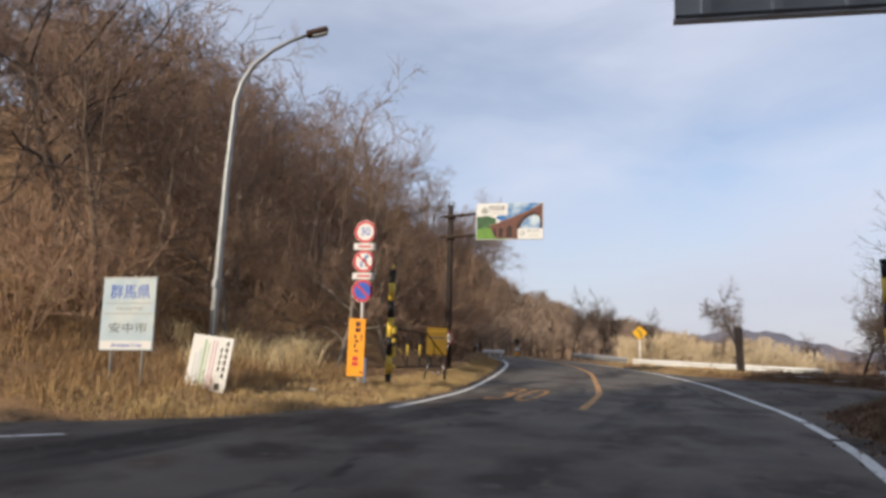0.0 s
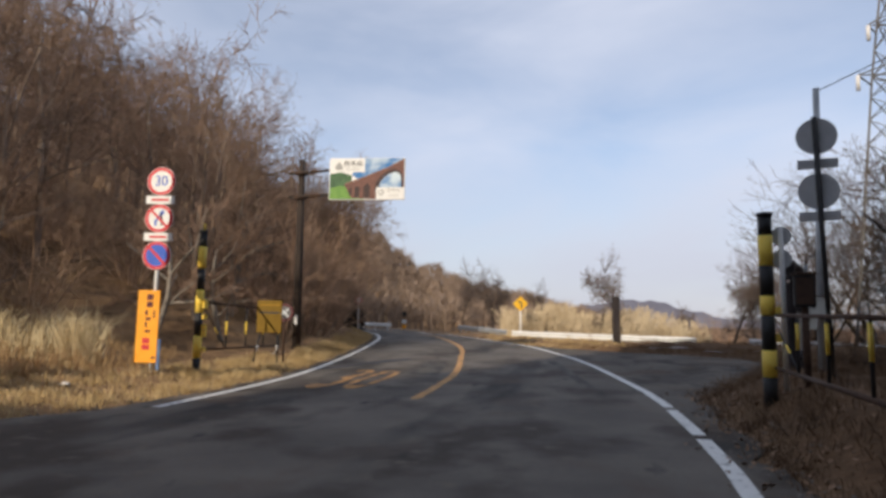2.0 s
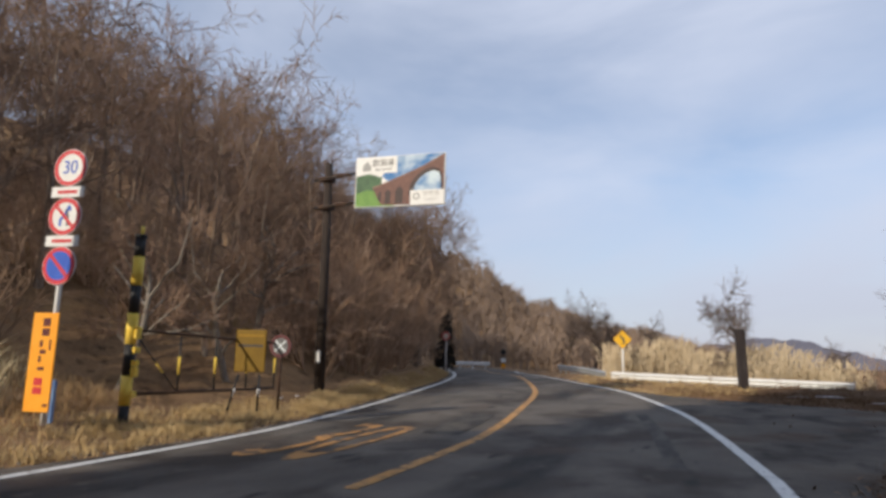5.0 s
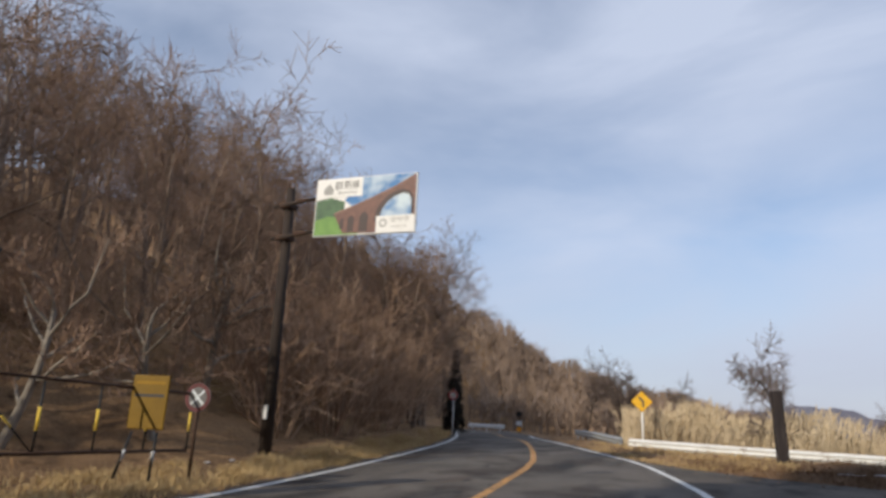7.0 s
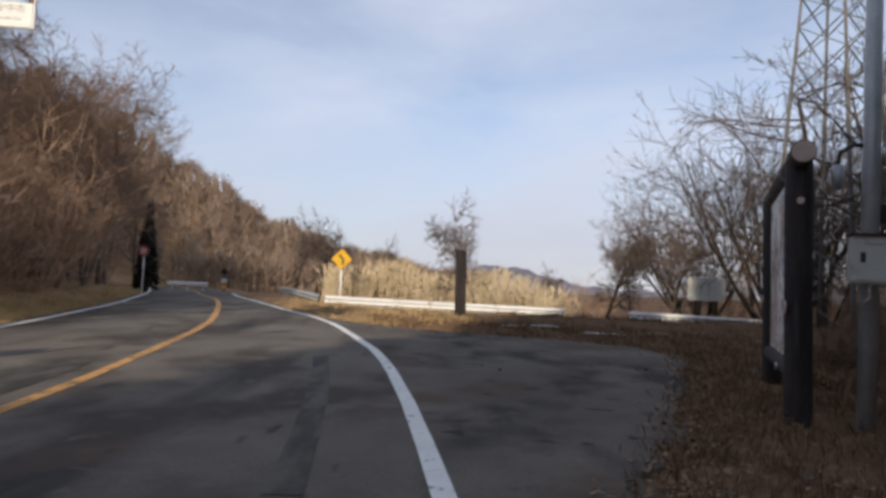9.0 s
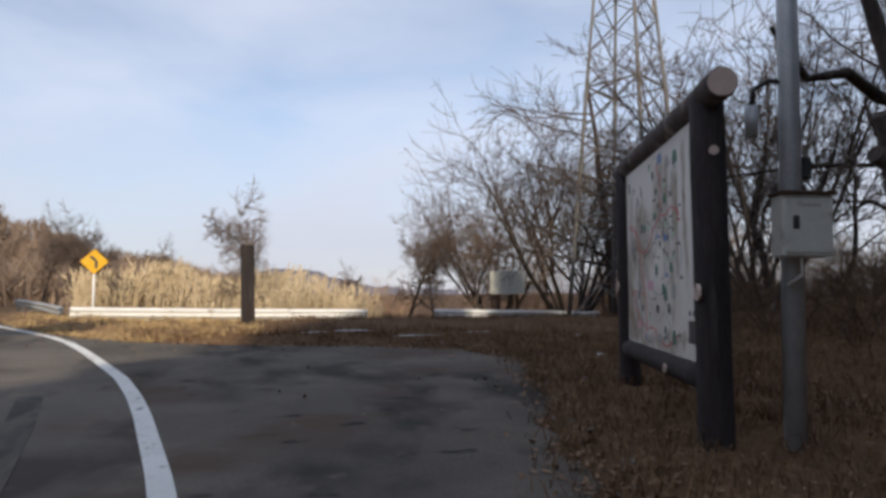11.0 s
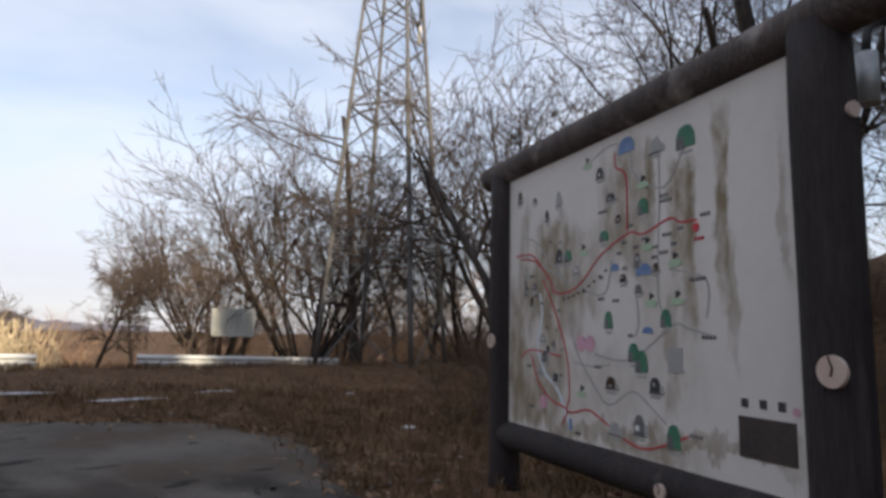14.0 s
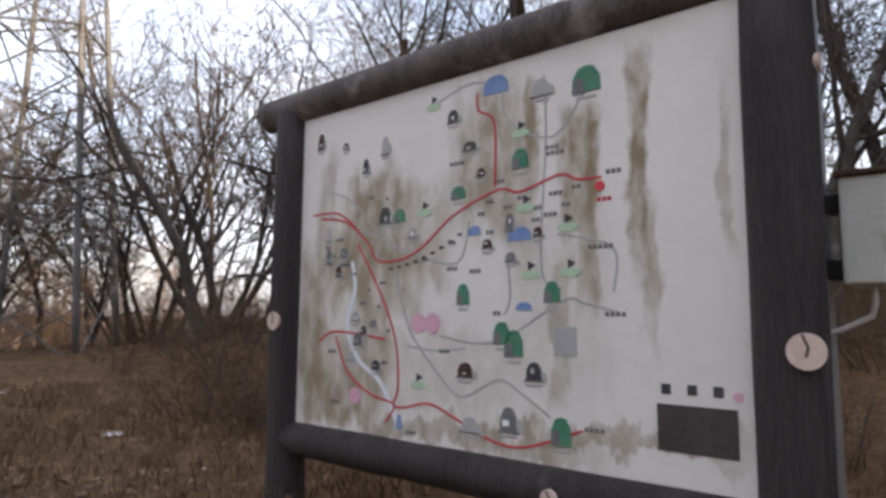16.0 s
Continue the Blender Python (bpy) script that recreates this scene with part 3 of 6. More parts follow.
def painted(name, xs, ys, y0, y1, width, material, label, off=0.0, gaps=()):
    """A painted line along a curve of the road, with gaps where the paint is gone."""
    v, f = [], []
    for y in np.arange(y0, y1, 0.3):
        if any(a < y < b for a, b in gaps):
            continue
        ya, yb = y, min(y + 0.3, y1)
        n = len(v)
        for q in (ya, yb):
            x, dx = np.interp(q, ys, xs) + off, (np.interp(q + 0.4, ys, xs) - np.interp(q - 0.4, ys, xs)) / 0.8
            c = math.sqrt(1 + dx * dx)
            v += [(x - width / 2 * c, q, float(base(q)) + 0.007), (x + width / 2 * c, q, float(base(q)) + 0.007)]
        f.append((n, n + 1, n + 3, n + 2))
    ob = new(name, mesh_of(name, v, f, material))
    return tagged(ob, label, "road marking", kind="structure")


painted("edge_line", LEFT_X, LEFT_Y, 12.0, 78, 0.15, M["white_line"], "white painted line along the road edge")
painted("edge_line", RIGHT_X, RIGHT_Y, -4, 60, 0.17, M["white_line"], "worn white painted line along the road edge", gaps=((14.0, 14.35), (11.4, 11.65), (9.5, 9.7)))
painted("centre_line", MID_X, MID_Y, 14.25, 76, 0.17, M["orange_line"], "orange painted centre line")
painted("edge_line", [-6.6, -5.5, -5.13], [4.4, 5.7, 6.2], 4.4, 6.2, 0.15, M["white_line"], "white painted line of the side road")
painted("dark_streak", RIGHT_X, RIGHT_Y, 17.4, 24.3, 0.26, M["tar"], "dark tar streak along the wheel track", off=-1.05)
# broad darker patch in the same colour as the wheel-track streak
painted("dark_streak", MID_X, MID_Y, 19.0, 22.6, 0.7, M["tar"], "broad dark patch beside the centre line", off=-0.75)
speed = lettering("30", 1.0, M["worn_orange"], None, Matrix.Translation((-2.18, 17.45, float(base(17.45)) + 0.012)) @ pose(0, 0, 0, 0.35, 0, 3.5) @ Matrix.Diagonal((1.35, 6.6, 1, 1)), "speed_marking", 0.001)
tagged(speed, "worn orange number painted on the asphalt", "road marking", kind="structure")

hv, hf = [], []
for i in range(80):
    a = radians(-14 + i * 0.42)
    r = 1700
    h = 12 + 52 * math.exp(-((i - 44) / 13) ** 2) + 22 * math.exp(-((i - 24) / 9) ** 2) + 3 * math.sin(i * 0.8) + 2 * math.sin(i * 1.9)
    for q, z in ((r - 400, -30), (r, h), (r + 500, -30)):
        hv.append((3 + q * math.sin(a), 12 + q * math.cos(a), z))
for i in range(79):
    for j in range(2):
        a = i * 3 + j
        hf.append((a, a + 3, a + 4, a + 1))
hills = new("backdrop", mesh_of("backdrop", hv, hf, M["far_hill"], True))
tagged(hills, "wooded hills on the horizon, haze painted in as grey-violet", "hills", kind="structure")


# ---- trees ----
def tubes(segs, sides):
    """Tapered bars for rows of (p0, p1, r0, r1), as vertex and face arrays."""
    a = np.array(segs, float)
    p0, p1, r0, r1 = a[:, 0:3], a[:, 3:6], a[:, 6], a[:, 7]
    d = p1 - p0
    d /= np.linalg.norm(d, axis=1)[:, None] + 1e-9
    ref = np.where(np.abs(d[:, 2:3]) > 0.9, [[1.0, 0, 0]], [[0, 0, 1.0]])
    s = np.cross(d, ref)
    s /= np.linalg.norm(s, axis=1)[:, None] + 1e-9
    u = np.cross(s, d)
    v = []
    for k in range(sides):
        c, q = math.cos(6.2832 * k / sides), math.sin(6.2832 * k / sides)
        v += [p0 + (s * c + u * q) * r0[:, None], p1 + (s * c + u * q) * r1[:, None]]
    n = len(a)
    verts = np.stack(v, 1).reshape(-1, 3)
    off = np.arange(n)[:, None] * sides * 2
    faces = [np.concatenate([off + 2 * k, off + 2 * ((k + 1) % sides), off + 2 * ((k + 1) % sides) + 1, off + 2 * k + 1], 1) for k in range(sides)]
    return verts, np.concatenate(faces, 0)


def grow(out, rng, p, d, length, r, level, spec):
    """One branch with its side branches; out[level] gets its pieces."""
    s = spec[level]
    step, pts = length / s["n"], []
    for i in range(s["n"]):
        d = Vector((d.x + rng.gauss(0, s["wild"]), d.y + rng.gauss(0, s["wild"]), d.z + rng.gauss(0, s["wild"]) + s["up"])).normalized()
        q = p + d * step
        f0, f1 = 1 - (1 - s["tip"]) * i / s["n"], 1 - (1 - s["tip"]) * (i + 1) / s["n"]
        out[level].append((*p, *q, r * f0, r * f1))
        pts.append((p, q, d.copy(), r * f1))
        p = q
    if level + 1 < len(spec):
        c = spec[level + 1]
        for k in range(c["kids"]):
            t = c["from"] + (1 - c["from"]) * (k + rng.random()) / c["kids"]
            i = min(int(t * s["n"]), s["n"] - 1)
            a, b, dd, rr_ = pts[i]
            at = a.lerp(b, t * s["n"] - i)
            side = dd.cross(Vector((rng.gauss(0, 1), rng.gauss(0, 1), rng.gauss(0, 1)))).normalized()
            ang = radians(rng.gauss(c["angle"], 12))
            nd = (dd * math.cos(ang) + side * math.sin(ang)).normalized()
            grow(out, rng, at, nd, length * c["len"] * rng.uniform(0.65, 1.25) * (1.15 - 0.45 * t), max(rr_ * c["thick"], c["min"]), level + 1, spec)


def level(n, wild, up, tip=0.5, kids=0, frm=0.3, angle=50, ln=0.5, thick=0.55, mn=0.008):
    return {"n": n, "wild": wild, "up": up, "tip": tip, "kids": kids, "from": frm, "angle": angle, "len": ln, "thick": thick, "min": mn}


FOREST = [level(7, 0.07, 0.06, 0.25), level(4, 0.16, 0.10, 0.4, 13, 0.25, 52, 0.42, 0.5, 0.022), level(3, 0.2, 0.08, 0.5, 6, 0.2, 45, 0.48, 0.5, 0.013),
          level(1, 0.22, 0.03, 0.6, 7, 0.15, 46, 0.62, 0.6, 0.0115), level(1, 0.2, 0.02, 0.5, 1, 0.3, 40, 0.65, 0.7, 0.009)]
FAR = FOREST[:3] + [level(1, 0.22, 0.04, 0.5, 5, 0.1, 46, 0.8, 0.6, 0.020)]
FINE = [level(6, 0.16, 0.03, 0.35), level(5, 0.2, 0.05, 0.35, 9, 0.25, 42, 0.6, 0.55, 0.028), level(3, 0.2, -0.02, 0.4, 11, 0.15, 50, 0.5, 0.55, 0.017), level(1, 0.15, -0.16, 0.5, 11, 0.1, 44, 0.6, 0.6, 0.014)]
SPREADING = [level(5, 0.14, 0.03, 0.5), level(6, 0.2, 0.05, 0.3, 8, 0.35, 54, 0.85, 0.5, 0.032), level(4, 0.18, 0.07, 0.4, 7, 0.2, 46, 0.52, 0.5, 0.013),
             level(2, 0.22, 0.05, 0.5, 6, 0.15, 44, 0.5, 0.55, 0.009), level(1, 0.2, 0.04, 0.5, 3, 0.2, 40, 0.6, 0.7, 0.0085)]
STEM = [level(6, 0.10, 0.03, 0.3), level(4, 0.16, 0.06, 0.4, 9, 0.3, 38, 0.42, 0.5, 0.014), level(3, 0.2, 0.06, 0.5, 5, 0.2, 40, 0.5, 0.55, 0.009), level(1, 0.2, 0.03, 0.5, 4, 0.2, 38, 0.55, 0.7, 0.008)]
LAYERED = [level(6, 0.08, 0.03, 0.35), level(6, 0.10, 0.015, 0.3, 13, 0.28, 74, 0.62, 0.5, 0.035), level(3, 0.15, 0.05, 0.4, 11, 0.2, 42, 0.40, 0.5, 0.014), level(2, 0.18, 0.06, 0.5, 6, 0.15, 38, 0.5, 0.6, 0.010)]
WEEPING = [level(5, 0.2, 0.02, 0.55), level(5, 0.25, 0.02, 0.35, 7, 0.35, 55, 0.7, 0.6, 0.03), level(4, 0.2, -0.10, 0.4, 7, 0.2, 50, 0.5, 0.5, 0.014), level(3, 0.15, -0.28, 0.5, 7, 0.1, 45, 0.55, 0.6, 0.009)]
BUSH = [level(4, 0.16, 0.06, 0.35), level(3, 0.26, 0.05, 0.4, 5, 0.15, 42, 0.5, 0.55, 0.006), level(1, 0.28, 0.03, 0.5, 5, 0.1, 42, 0.55, 0.7, 0.0056)]
TANGLE = [level(4, 0.2, 0.02, 0.35), level(2, 0.26, 0.03, 0.4, 4, 0.15, 45, 0.5, 0.6, 0.007), level(1, 0.28, 0.02, 0.5, 4, 0.1, 45, 0.6, 0.7, 0.0055)]


def bare_tree(name, seed, spec, length, r, bark, twig, label, stems=1, lean=0.12, fat=2, category="tree"):
    """A leafless tree: trunk and limbs in one part, the fine branches in another."""
    rng = random.Random(seed)
    out = [[] for _ in spec]
    for k in range(stems):
        a = 6.2832 * (k + rng.random() * 0.6) / stems
        d = Vector((math.cos(a) * lean, math.sin(a) * lean, 1)).normalized()
        f = 1.0 if stems == 1 else rng.uniform(0.7, 1.05)
        grow(out, rng, Vector((math.cos(a) * 0.12 * (stems > 1), math.sin(a) * 0.12 * (stems > 1), -0.25)), d, length * f, r * f, 0, spec)
    top = thing(name, Matrix(), label, category)
    va, fa = tubes(sum(out[:fat], []), 6 if stems == 1 else 4)
    vb, fb = tubes(sum(out[fat:], []), 3)
    for n_, v, f, m in (("trunk", va, fa, bark), ("crown", vb, fb, twig)):
        ob = new(n_, mesh_of(n_, v.tolist(), f.tolist(), m, True))
        ob.parent = top
    return top


def cedar(name, seed, h, w, label, needles="cedar", dense=25, size=1.0):
    rng = random.Random(seed)
    top = thing(name, Matrix(), label, "tree")
    part("trunk", rod((0, 0, -0.3), (0, 0, h * 0.97), 0.03 * h, 0.02, 8), M["dark_bark"], top)
    v, f = [], []
    for k in range(int(dense * h)):
        t = rng.random() ** 0.8
        z = h * (0.06 + 0.94 * t)
        rad = w * (1 - t) ** 0.7 + 0.12
        a = rng.random() * 6.2832
        for j in range(3):
            aa, q = a + rng.gauss(0, 0.22), rad * rng.uniform(0.35, 1.1)
            tip = Vector((math.cos(aa) * q, math.sin(aa) * q, z - 0.25 * q + rng.gauss(0, 0.12)))
            mid = tip * 0.5 + Vector((0, 0, z * 0.5))
            s = Vector((-math.sin(aa), math.cos(aa), rng.gauss(0, 0.5))) * rng.uniform(0.18, 0.46) * size
            n = len(v)
            v += [mid - s, mid + s, tip, mid + Vector((0, 0, 0.16)), ]
            f += [(n, n + 1, n + 2), (n, n + 2, n + 3), (n + 1, n + 3, n + 2)]
    ob = new("crown", mesh_of("crown", v, f, M[needles]))
    ob.parent = top
    return top


def put(ob, x, y, turn=0, size=1.0, sink=0.0, tall=1.0):
    ob.matrix_world = Matrix.Translation((x, y, high(x, y) - sink)) @ Matrix.Rotation(radians(turn), 4, "Z") @ Matrix.Diagonal((size, size, size * tall, 1))


def place(ob, x, y, turn=0, size=1.0, sink=0.0, tall=1.0):
    return copy_thing(ob, Matrix.Translation((x, y, high(x, y) - sink)) @ Matrix.Rotation(radians(turn), 4, "Z") @ Matrix.Diagonal((size, size, size * tall, 1)))


WOODS = "bare trees of the hillside woods"
forest = [bare_tree("bare_tree", 11 + k, FOREST, 9.0 + k * 0.6, 0.13 + 0.015 * k, M["bark"], M["twig"], "leafless brown deciduous tree on the wooded hillside", lean=0.08 + 0.05 * k) for k in range(4)]
thin = [bare_tree("bare_tree", 21 + k, FAR, 8.5 + k * 0.7, 0.13, M["bark"], M["twig"], "leafless brown deciduous tree up the wooded hillside", lean=0.1 + 0.05 * k) for k in range(3)]
for k, t in enumerate(thin):
    tagged(t, group=WOODS)
    put(t, *[(-24, 22), (-27, 34), (-25, 44)][k], 70 * k, 0.9)
pale = bare_tree("bare_tree", 31, SPREADING, 2.5, 0.085, M["pale_bark"], M["twig"], "leafless tree with pale crooked limbs beside the gate", lean=0.2)
for k, t in enumerate(forest):
    tagged(t, group=WOODS)
    put(t, *[(-12.0, 12.5), (-17, 56.5), (-14.5, 21), (-13.5, 30)][k], 40 * k, 0.82)
put(pale, -8.6, 18.8, 20, 1.15)
place(pale, -8.2, 22.0, 200, 1.0)
place(pale, -10.3, 15.5, 120, 1.0)
place(pale, -9.6, 24.6, 300, 1.25)

rng = random.Random(5)
spots = [(-12.0, 12.5), (-17, 56.5), (-14.5, 21), (-13.5, 30), (-8.6, 18.8), (-8.2, 22), (-10.3, 15.5)]
tries = 0
while len(spots) < 215 and tries < 12000:
    tries += 1
    y = rng.uniform(6, 82)
    d = 3.4 + 42 * rng.random() ** 1.25
    if y < 22:
        d += 4.2
    x = float(left_edge(max(y, 13))) - d
    gap = 1.1 + 0.035 * d
    if y > 52 and d < 5 or any((x - a) ** 2 + (y - b) ** 2 < gap * gap for a, b in spots):
        continue
    spots.append((x, y))
    kind = forest[rng.randrange(4)] if d < 8.5 else thin[rng.randrange(3)]
    turn, size, tall = rng.uniform(0, 360), rng.uniform(0.78, 1.02) if d < 8.5 else rng.uniform(0.9, 1.28), rng.uniform(0.9, 1.12)
    size *= 0.86 if y < 27 else 1.0
    if y > 13.5 or d > 14:          # a clearing on the sunny bank
        place(kind, x, y, turn, size, tall=tall)

# thicket along the cutting
bush = [bare_tree("shrub", 51 + k, BUSH, 2.2, 0.018, M["bush"], M["bush"], "tangled leafless brown shrub on the roadside bank", stems=15, lean=0.5, fat=1, category="shrub") for k in range(2)]
for k, b in enumerate(bush):
    tagged(b, group="shrubs on the bank")
    put(b, *[(-9.3, 27.4), (-10.1, 30.8)][k], 0, 1.45)
for k in range(60):
    y = rng.uniform(25.6, 60)
    d = rng.uniform(1.9 if y < 40 else 3.0, 6.5)
    place(bush[k % 2], float(left_edge(y)) - d, y, rng.uniform(0, 360), rng.uniform(0.9, 1.6) * min(1, 0.45 + d * 0.2))
for k in range(34):
    y = rng.uniform(9.5, 25)
    d = rng.uniform(5.6, 17)
    place(bush[k % 2], float(left_edge(max(y, 13))) - d, y, rng.uniform(0, 360), rng.uniform(0.55, 1.15))

tall_cedar = cedar("cedar", 3, 6.6, 1.05, "narrow brown-black cedar beside the road", "dark_cedar", 60, 0.7)
put(tall_cedar, -15.6, 55.0, 0, 0.86)

# unseen cedars added behind the start of the walk, placed to shade the road
shade = cedar("cedar", 8, 21.0, 4.4, "tall unseen cedar added behind to cast shade", "cedar", 14, 1.5)
tagged(shade, group="cedars behind the road")
put(shade, -5.5, -9, 0)
for row, (y0, s) in enumerate(((-7.0, 1.0), (-10.5, 1.15), (-14.5, 1.42), (-19.0, 1.6))):
    for k in range(14):
        x = -8.2 - 1.1 * row + 2.6 * k + 0.5 * math.sin(k * 2.1 + row)
        place(shade, x, y0 + max(0, x - 4) * 0.45 + 0.7 * math.sin(k * 1.7), 57 * k + 31 * row, s * (0.94 + 0.1 * math.sin(k * 3.3 + row)))

# trees that lean out over the road from the cutting
for x, y, k, a, s, tilt in [(-12.9, 43.2, 3, 70, 1.06, 9), (-14.3, 46.8, 2, 200, 1.06, 6), (-11.0, 39.6, 1, 320, 0.95, 9), (-10.4, 36.2, 0, 120, 0.9, 8), (-16.0, 50.2, 3, 10, 0.95, 6)]:
    copy_thing(forest[k], Matrix.Translation((x, y, high(x, y))) @ Matrix.Rotation(radians(tilt), 4, "Y") @ Matrix.Rotation(radians(a), 4, "Z") @ Matrix.Diagonal((s, s, s, 1)))

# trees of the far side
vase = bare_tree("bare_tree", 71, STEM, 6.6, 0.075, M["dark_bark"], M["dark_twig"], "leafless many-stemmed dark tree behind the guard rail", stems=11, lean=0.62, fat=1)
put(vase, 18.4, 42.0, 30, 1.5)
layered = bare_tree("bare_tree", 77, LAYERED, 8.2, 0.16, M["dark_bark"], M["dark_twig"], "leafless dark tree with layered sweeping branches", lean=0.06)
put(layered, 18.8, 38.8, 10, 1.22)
droop = bare_tree("bare_tree", 72, FINE, 4.3, 0.10, M["dark_bark"], M["grey_twig"], "small leafless tree with fine drooping twigs by the reeds", lean=0.15)
put(droop, 5.2, 41.6, 250, 0.80, tall=1.22)
for x, y, a, s in [(9.4, 46.6, 0, 0.5), (11.2, 43.6, 80, 0.95), (12.7, 44.4, 200, 0.98), (14.2, 43.2, 30, 0.95), (15.6, 45, 310, 1.1), (-4.8, 62, 10, 1.15), (-6.0, 64, 100, 1.0), (-0.5, 70, 250, 1.0), (-9.5, 70, 70, 1.3)]:
    place(droop, x, y, a, s)
for x, y, a, s in [(-15.4, 45.5, 20, 0.95), (-17.4, 49.5, 90, 1.0), (-13.6, 41.0, 200, 0.85), (-18.2, 54.0, 300, 0.95), (-12.2, 37.0, 140, 0.85), (-12.0, 40.4, 60, 1.0), (-13.1, 43.2, 250, 1.05), (-10.9, 35.2, 10, 0.9), (-14.6, 48.2, 33, 1.0)]:
    place(forest[int(a) % 4], x, y, a, s)
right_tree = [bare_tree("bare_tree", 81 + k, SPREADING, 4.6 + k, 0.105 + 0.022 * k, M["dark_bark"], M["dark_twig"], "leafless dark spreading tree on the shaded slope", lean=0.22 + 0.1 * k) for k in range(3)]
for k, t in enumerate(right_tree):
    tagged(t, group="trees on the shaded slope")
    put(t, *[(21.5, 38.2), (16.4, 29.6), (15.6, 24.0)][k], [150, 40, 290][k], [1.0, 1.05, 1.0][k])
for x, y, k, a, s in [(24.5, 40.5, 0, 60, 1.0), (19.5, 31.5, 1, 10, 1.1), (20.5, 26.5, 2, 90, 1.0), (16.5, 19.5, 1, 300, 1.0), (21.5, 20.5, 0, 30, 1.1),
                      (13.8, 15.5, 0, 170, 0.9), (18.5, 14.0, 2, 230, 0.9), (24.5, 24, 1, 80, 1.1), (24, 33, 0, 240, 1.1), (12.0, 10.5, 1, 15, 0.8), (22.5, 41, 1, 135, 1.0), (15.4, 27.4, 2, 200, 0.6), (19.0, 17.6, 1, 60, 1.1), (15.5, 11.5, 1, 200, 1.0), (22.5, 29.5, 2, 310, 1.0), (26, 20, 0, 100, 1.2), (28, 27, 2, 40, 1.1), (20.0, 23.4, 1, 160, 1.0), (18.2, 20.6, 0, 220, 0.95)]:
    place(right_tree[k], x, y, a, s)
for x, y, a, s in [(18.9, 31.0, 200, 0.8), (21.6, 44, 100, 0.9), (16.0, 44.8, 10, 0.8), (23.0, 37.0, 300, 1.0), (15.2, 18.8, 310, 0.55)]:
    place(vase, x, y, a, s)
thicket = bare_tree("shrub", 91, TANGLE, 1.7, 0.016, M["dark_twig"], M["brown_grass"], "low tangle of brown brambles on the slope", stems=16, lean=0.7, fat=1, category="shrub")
tagged(thicket, group="brambles on the slope")
put(thicket, 13.2, 26.5, 0, 0.7)
for k in range(52):
    x, y = rng.uniform(9.8, 22), rng.uniform(13, 41)
    if x < 10.8 and 18 < y < 26 or y > 27 + 0.5 * (x - 12):
        continue
    place(thicket, x, y, rng.uniform(0, 360), rng.uniform(0.4, 0.8))
for k in range(26):
    place(thicket, rng.uniform(10.4, 17), rng.uniform(15.5, 25.5), rng.uniform(0, 360), rng.uniform(0.5, 0.95))
for k in range(40):
    y = rng.uniform(24, 36)
    x = 5.2 + 0.74 * (y - 17.5) + rng.uniform(0, 9)
    place(thicket, x, y, rng.uniform(0, 360), rng.uniform(0.7, 1.2))
for k in range(12):
    place(bush[k % 2], rng.uniform(9, 28), rng.uniform(43.5, 50), rng.uniform(0, 360), rng.uniform(0.7, 1.2))
for k in range(18):
    place(thin[k % 3], rng.uniform(15, 52), rng.uniform(46, 62) - 0.35 * k, rng.uniform(0, 360), rng.uniform(0.5, 0.85), tall=0.9)
for k in range(9):
    place(thicket, rng.uniform(7.5, 19), rng.uniform(36.0, 38.6), rng.uniform(0, 360), rng.uniform(0.16, 0.28))
for k in range(8):
    place(thicket, rng.uniform(4.9, 7.5), rng.uniform(6, 14), rng.uniform(0, 360), rng.uniform(0.35, 0.6))

for k in range(18):
    place(thicket, rng.uniform(13.2, 20), rng.uniform(16.5, 26), rng.uniform(0, 360), rng.uniform(0.75, 1.05))
for k in range(9):
    place(bush[k % 2], rng.uniform(17.5, 33), rng.uniform(36.5, 47), rng.uniform(0, 360), rng.uniform(1.0, 1.5))
place(right_tree[1], 13.9, 18.4, 250, 1.0)
place(right_tree[2], -13.4, 12.9, 80, 1.2)
place(right_tree[2], 16.8, 16.4, 20, 0.95)

# a broken dead tree on the slope behind the meter pole
snag = thing("dead_tree", pose(13.0, 21.7, high(13.0, 21.7)), "dark broken dead tree with stubs of limbs on the slope", "tree")
foot = 2.0 - high(13.0, 21.7)          # the fork stands two metres over the road
part("trunk", pipe([(0.08, 0, -0.3), (0.0, 0.02, foot * 0.6), (-0.15, 0.03, foot + 0.2), (-0.32, 0.04, foot + 0.7), (-0.47, 0.05, foot + 1.0), (-0.62, 0.05, foot + 1.75)], [0.27, 0.22, 0.18, 0.155, 0.145, 0.13], 12), M["dark_bark"], snag)
part("limb", pipe([(-0.62, 0.05, foot + 1.7), (-0.95, 0.06, foot + 2.1), (-1.15, 0.1, foot + 2.7), (-1.29, 0.15, foot + 3.3), (-1.5, 0.3, foot + 4.6), (-1.45, 0.4, foot + 5.8)], [0.14, 0.12, 0.10, 0.085, 0.06, 0.03], 12), M["dark_bark"], snag)
part("limb", pipe([(-0.15, 0.0, foot), (-0.62, -0.05, foot + 0.45), (-1.1, -0.1, foot + 0.95), (-1.46, -0.12, foot + 1.5)], [0.22, 0.2, 0.15, 0.11], 12), M["dark_bark"], snag)
part("limb", pipe([(-0.95, -0.08, foot + 0.75), (-1.28, -0.1, foot + 0.9), (-1.56, -0.1, foot + 1.0)], [0.16, 0.13, 0.11], 10), M["dark_bark"], snag)
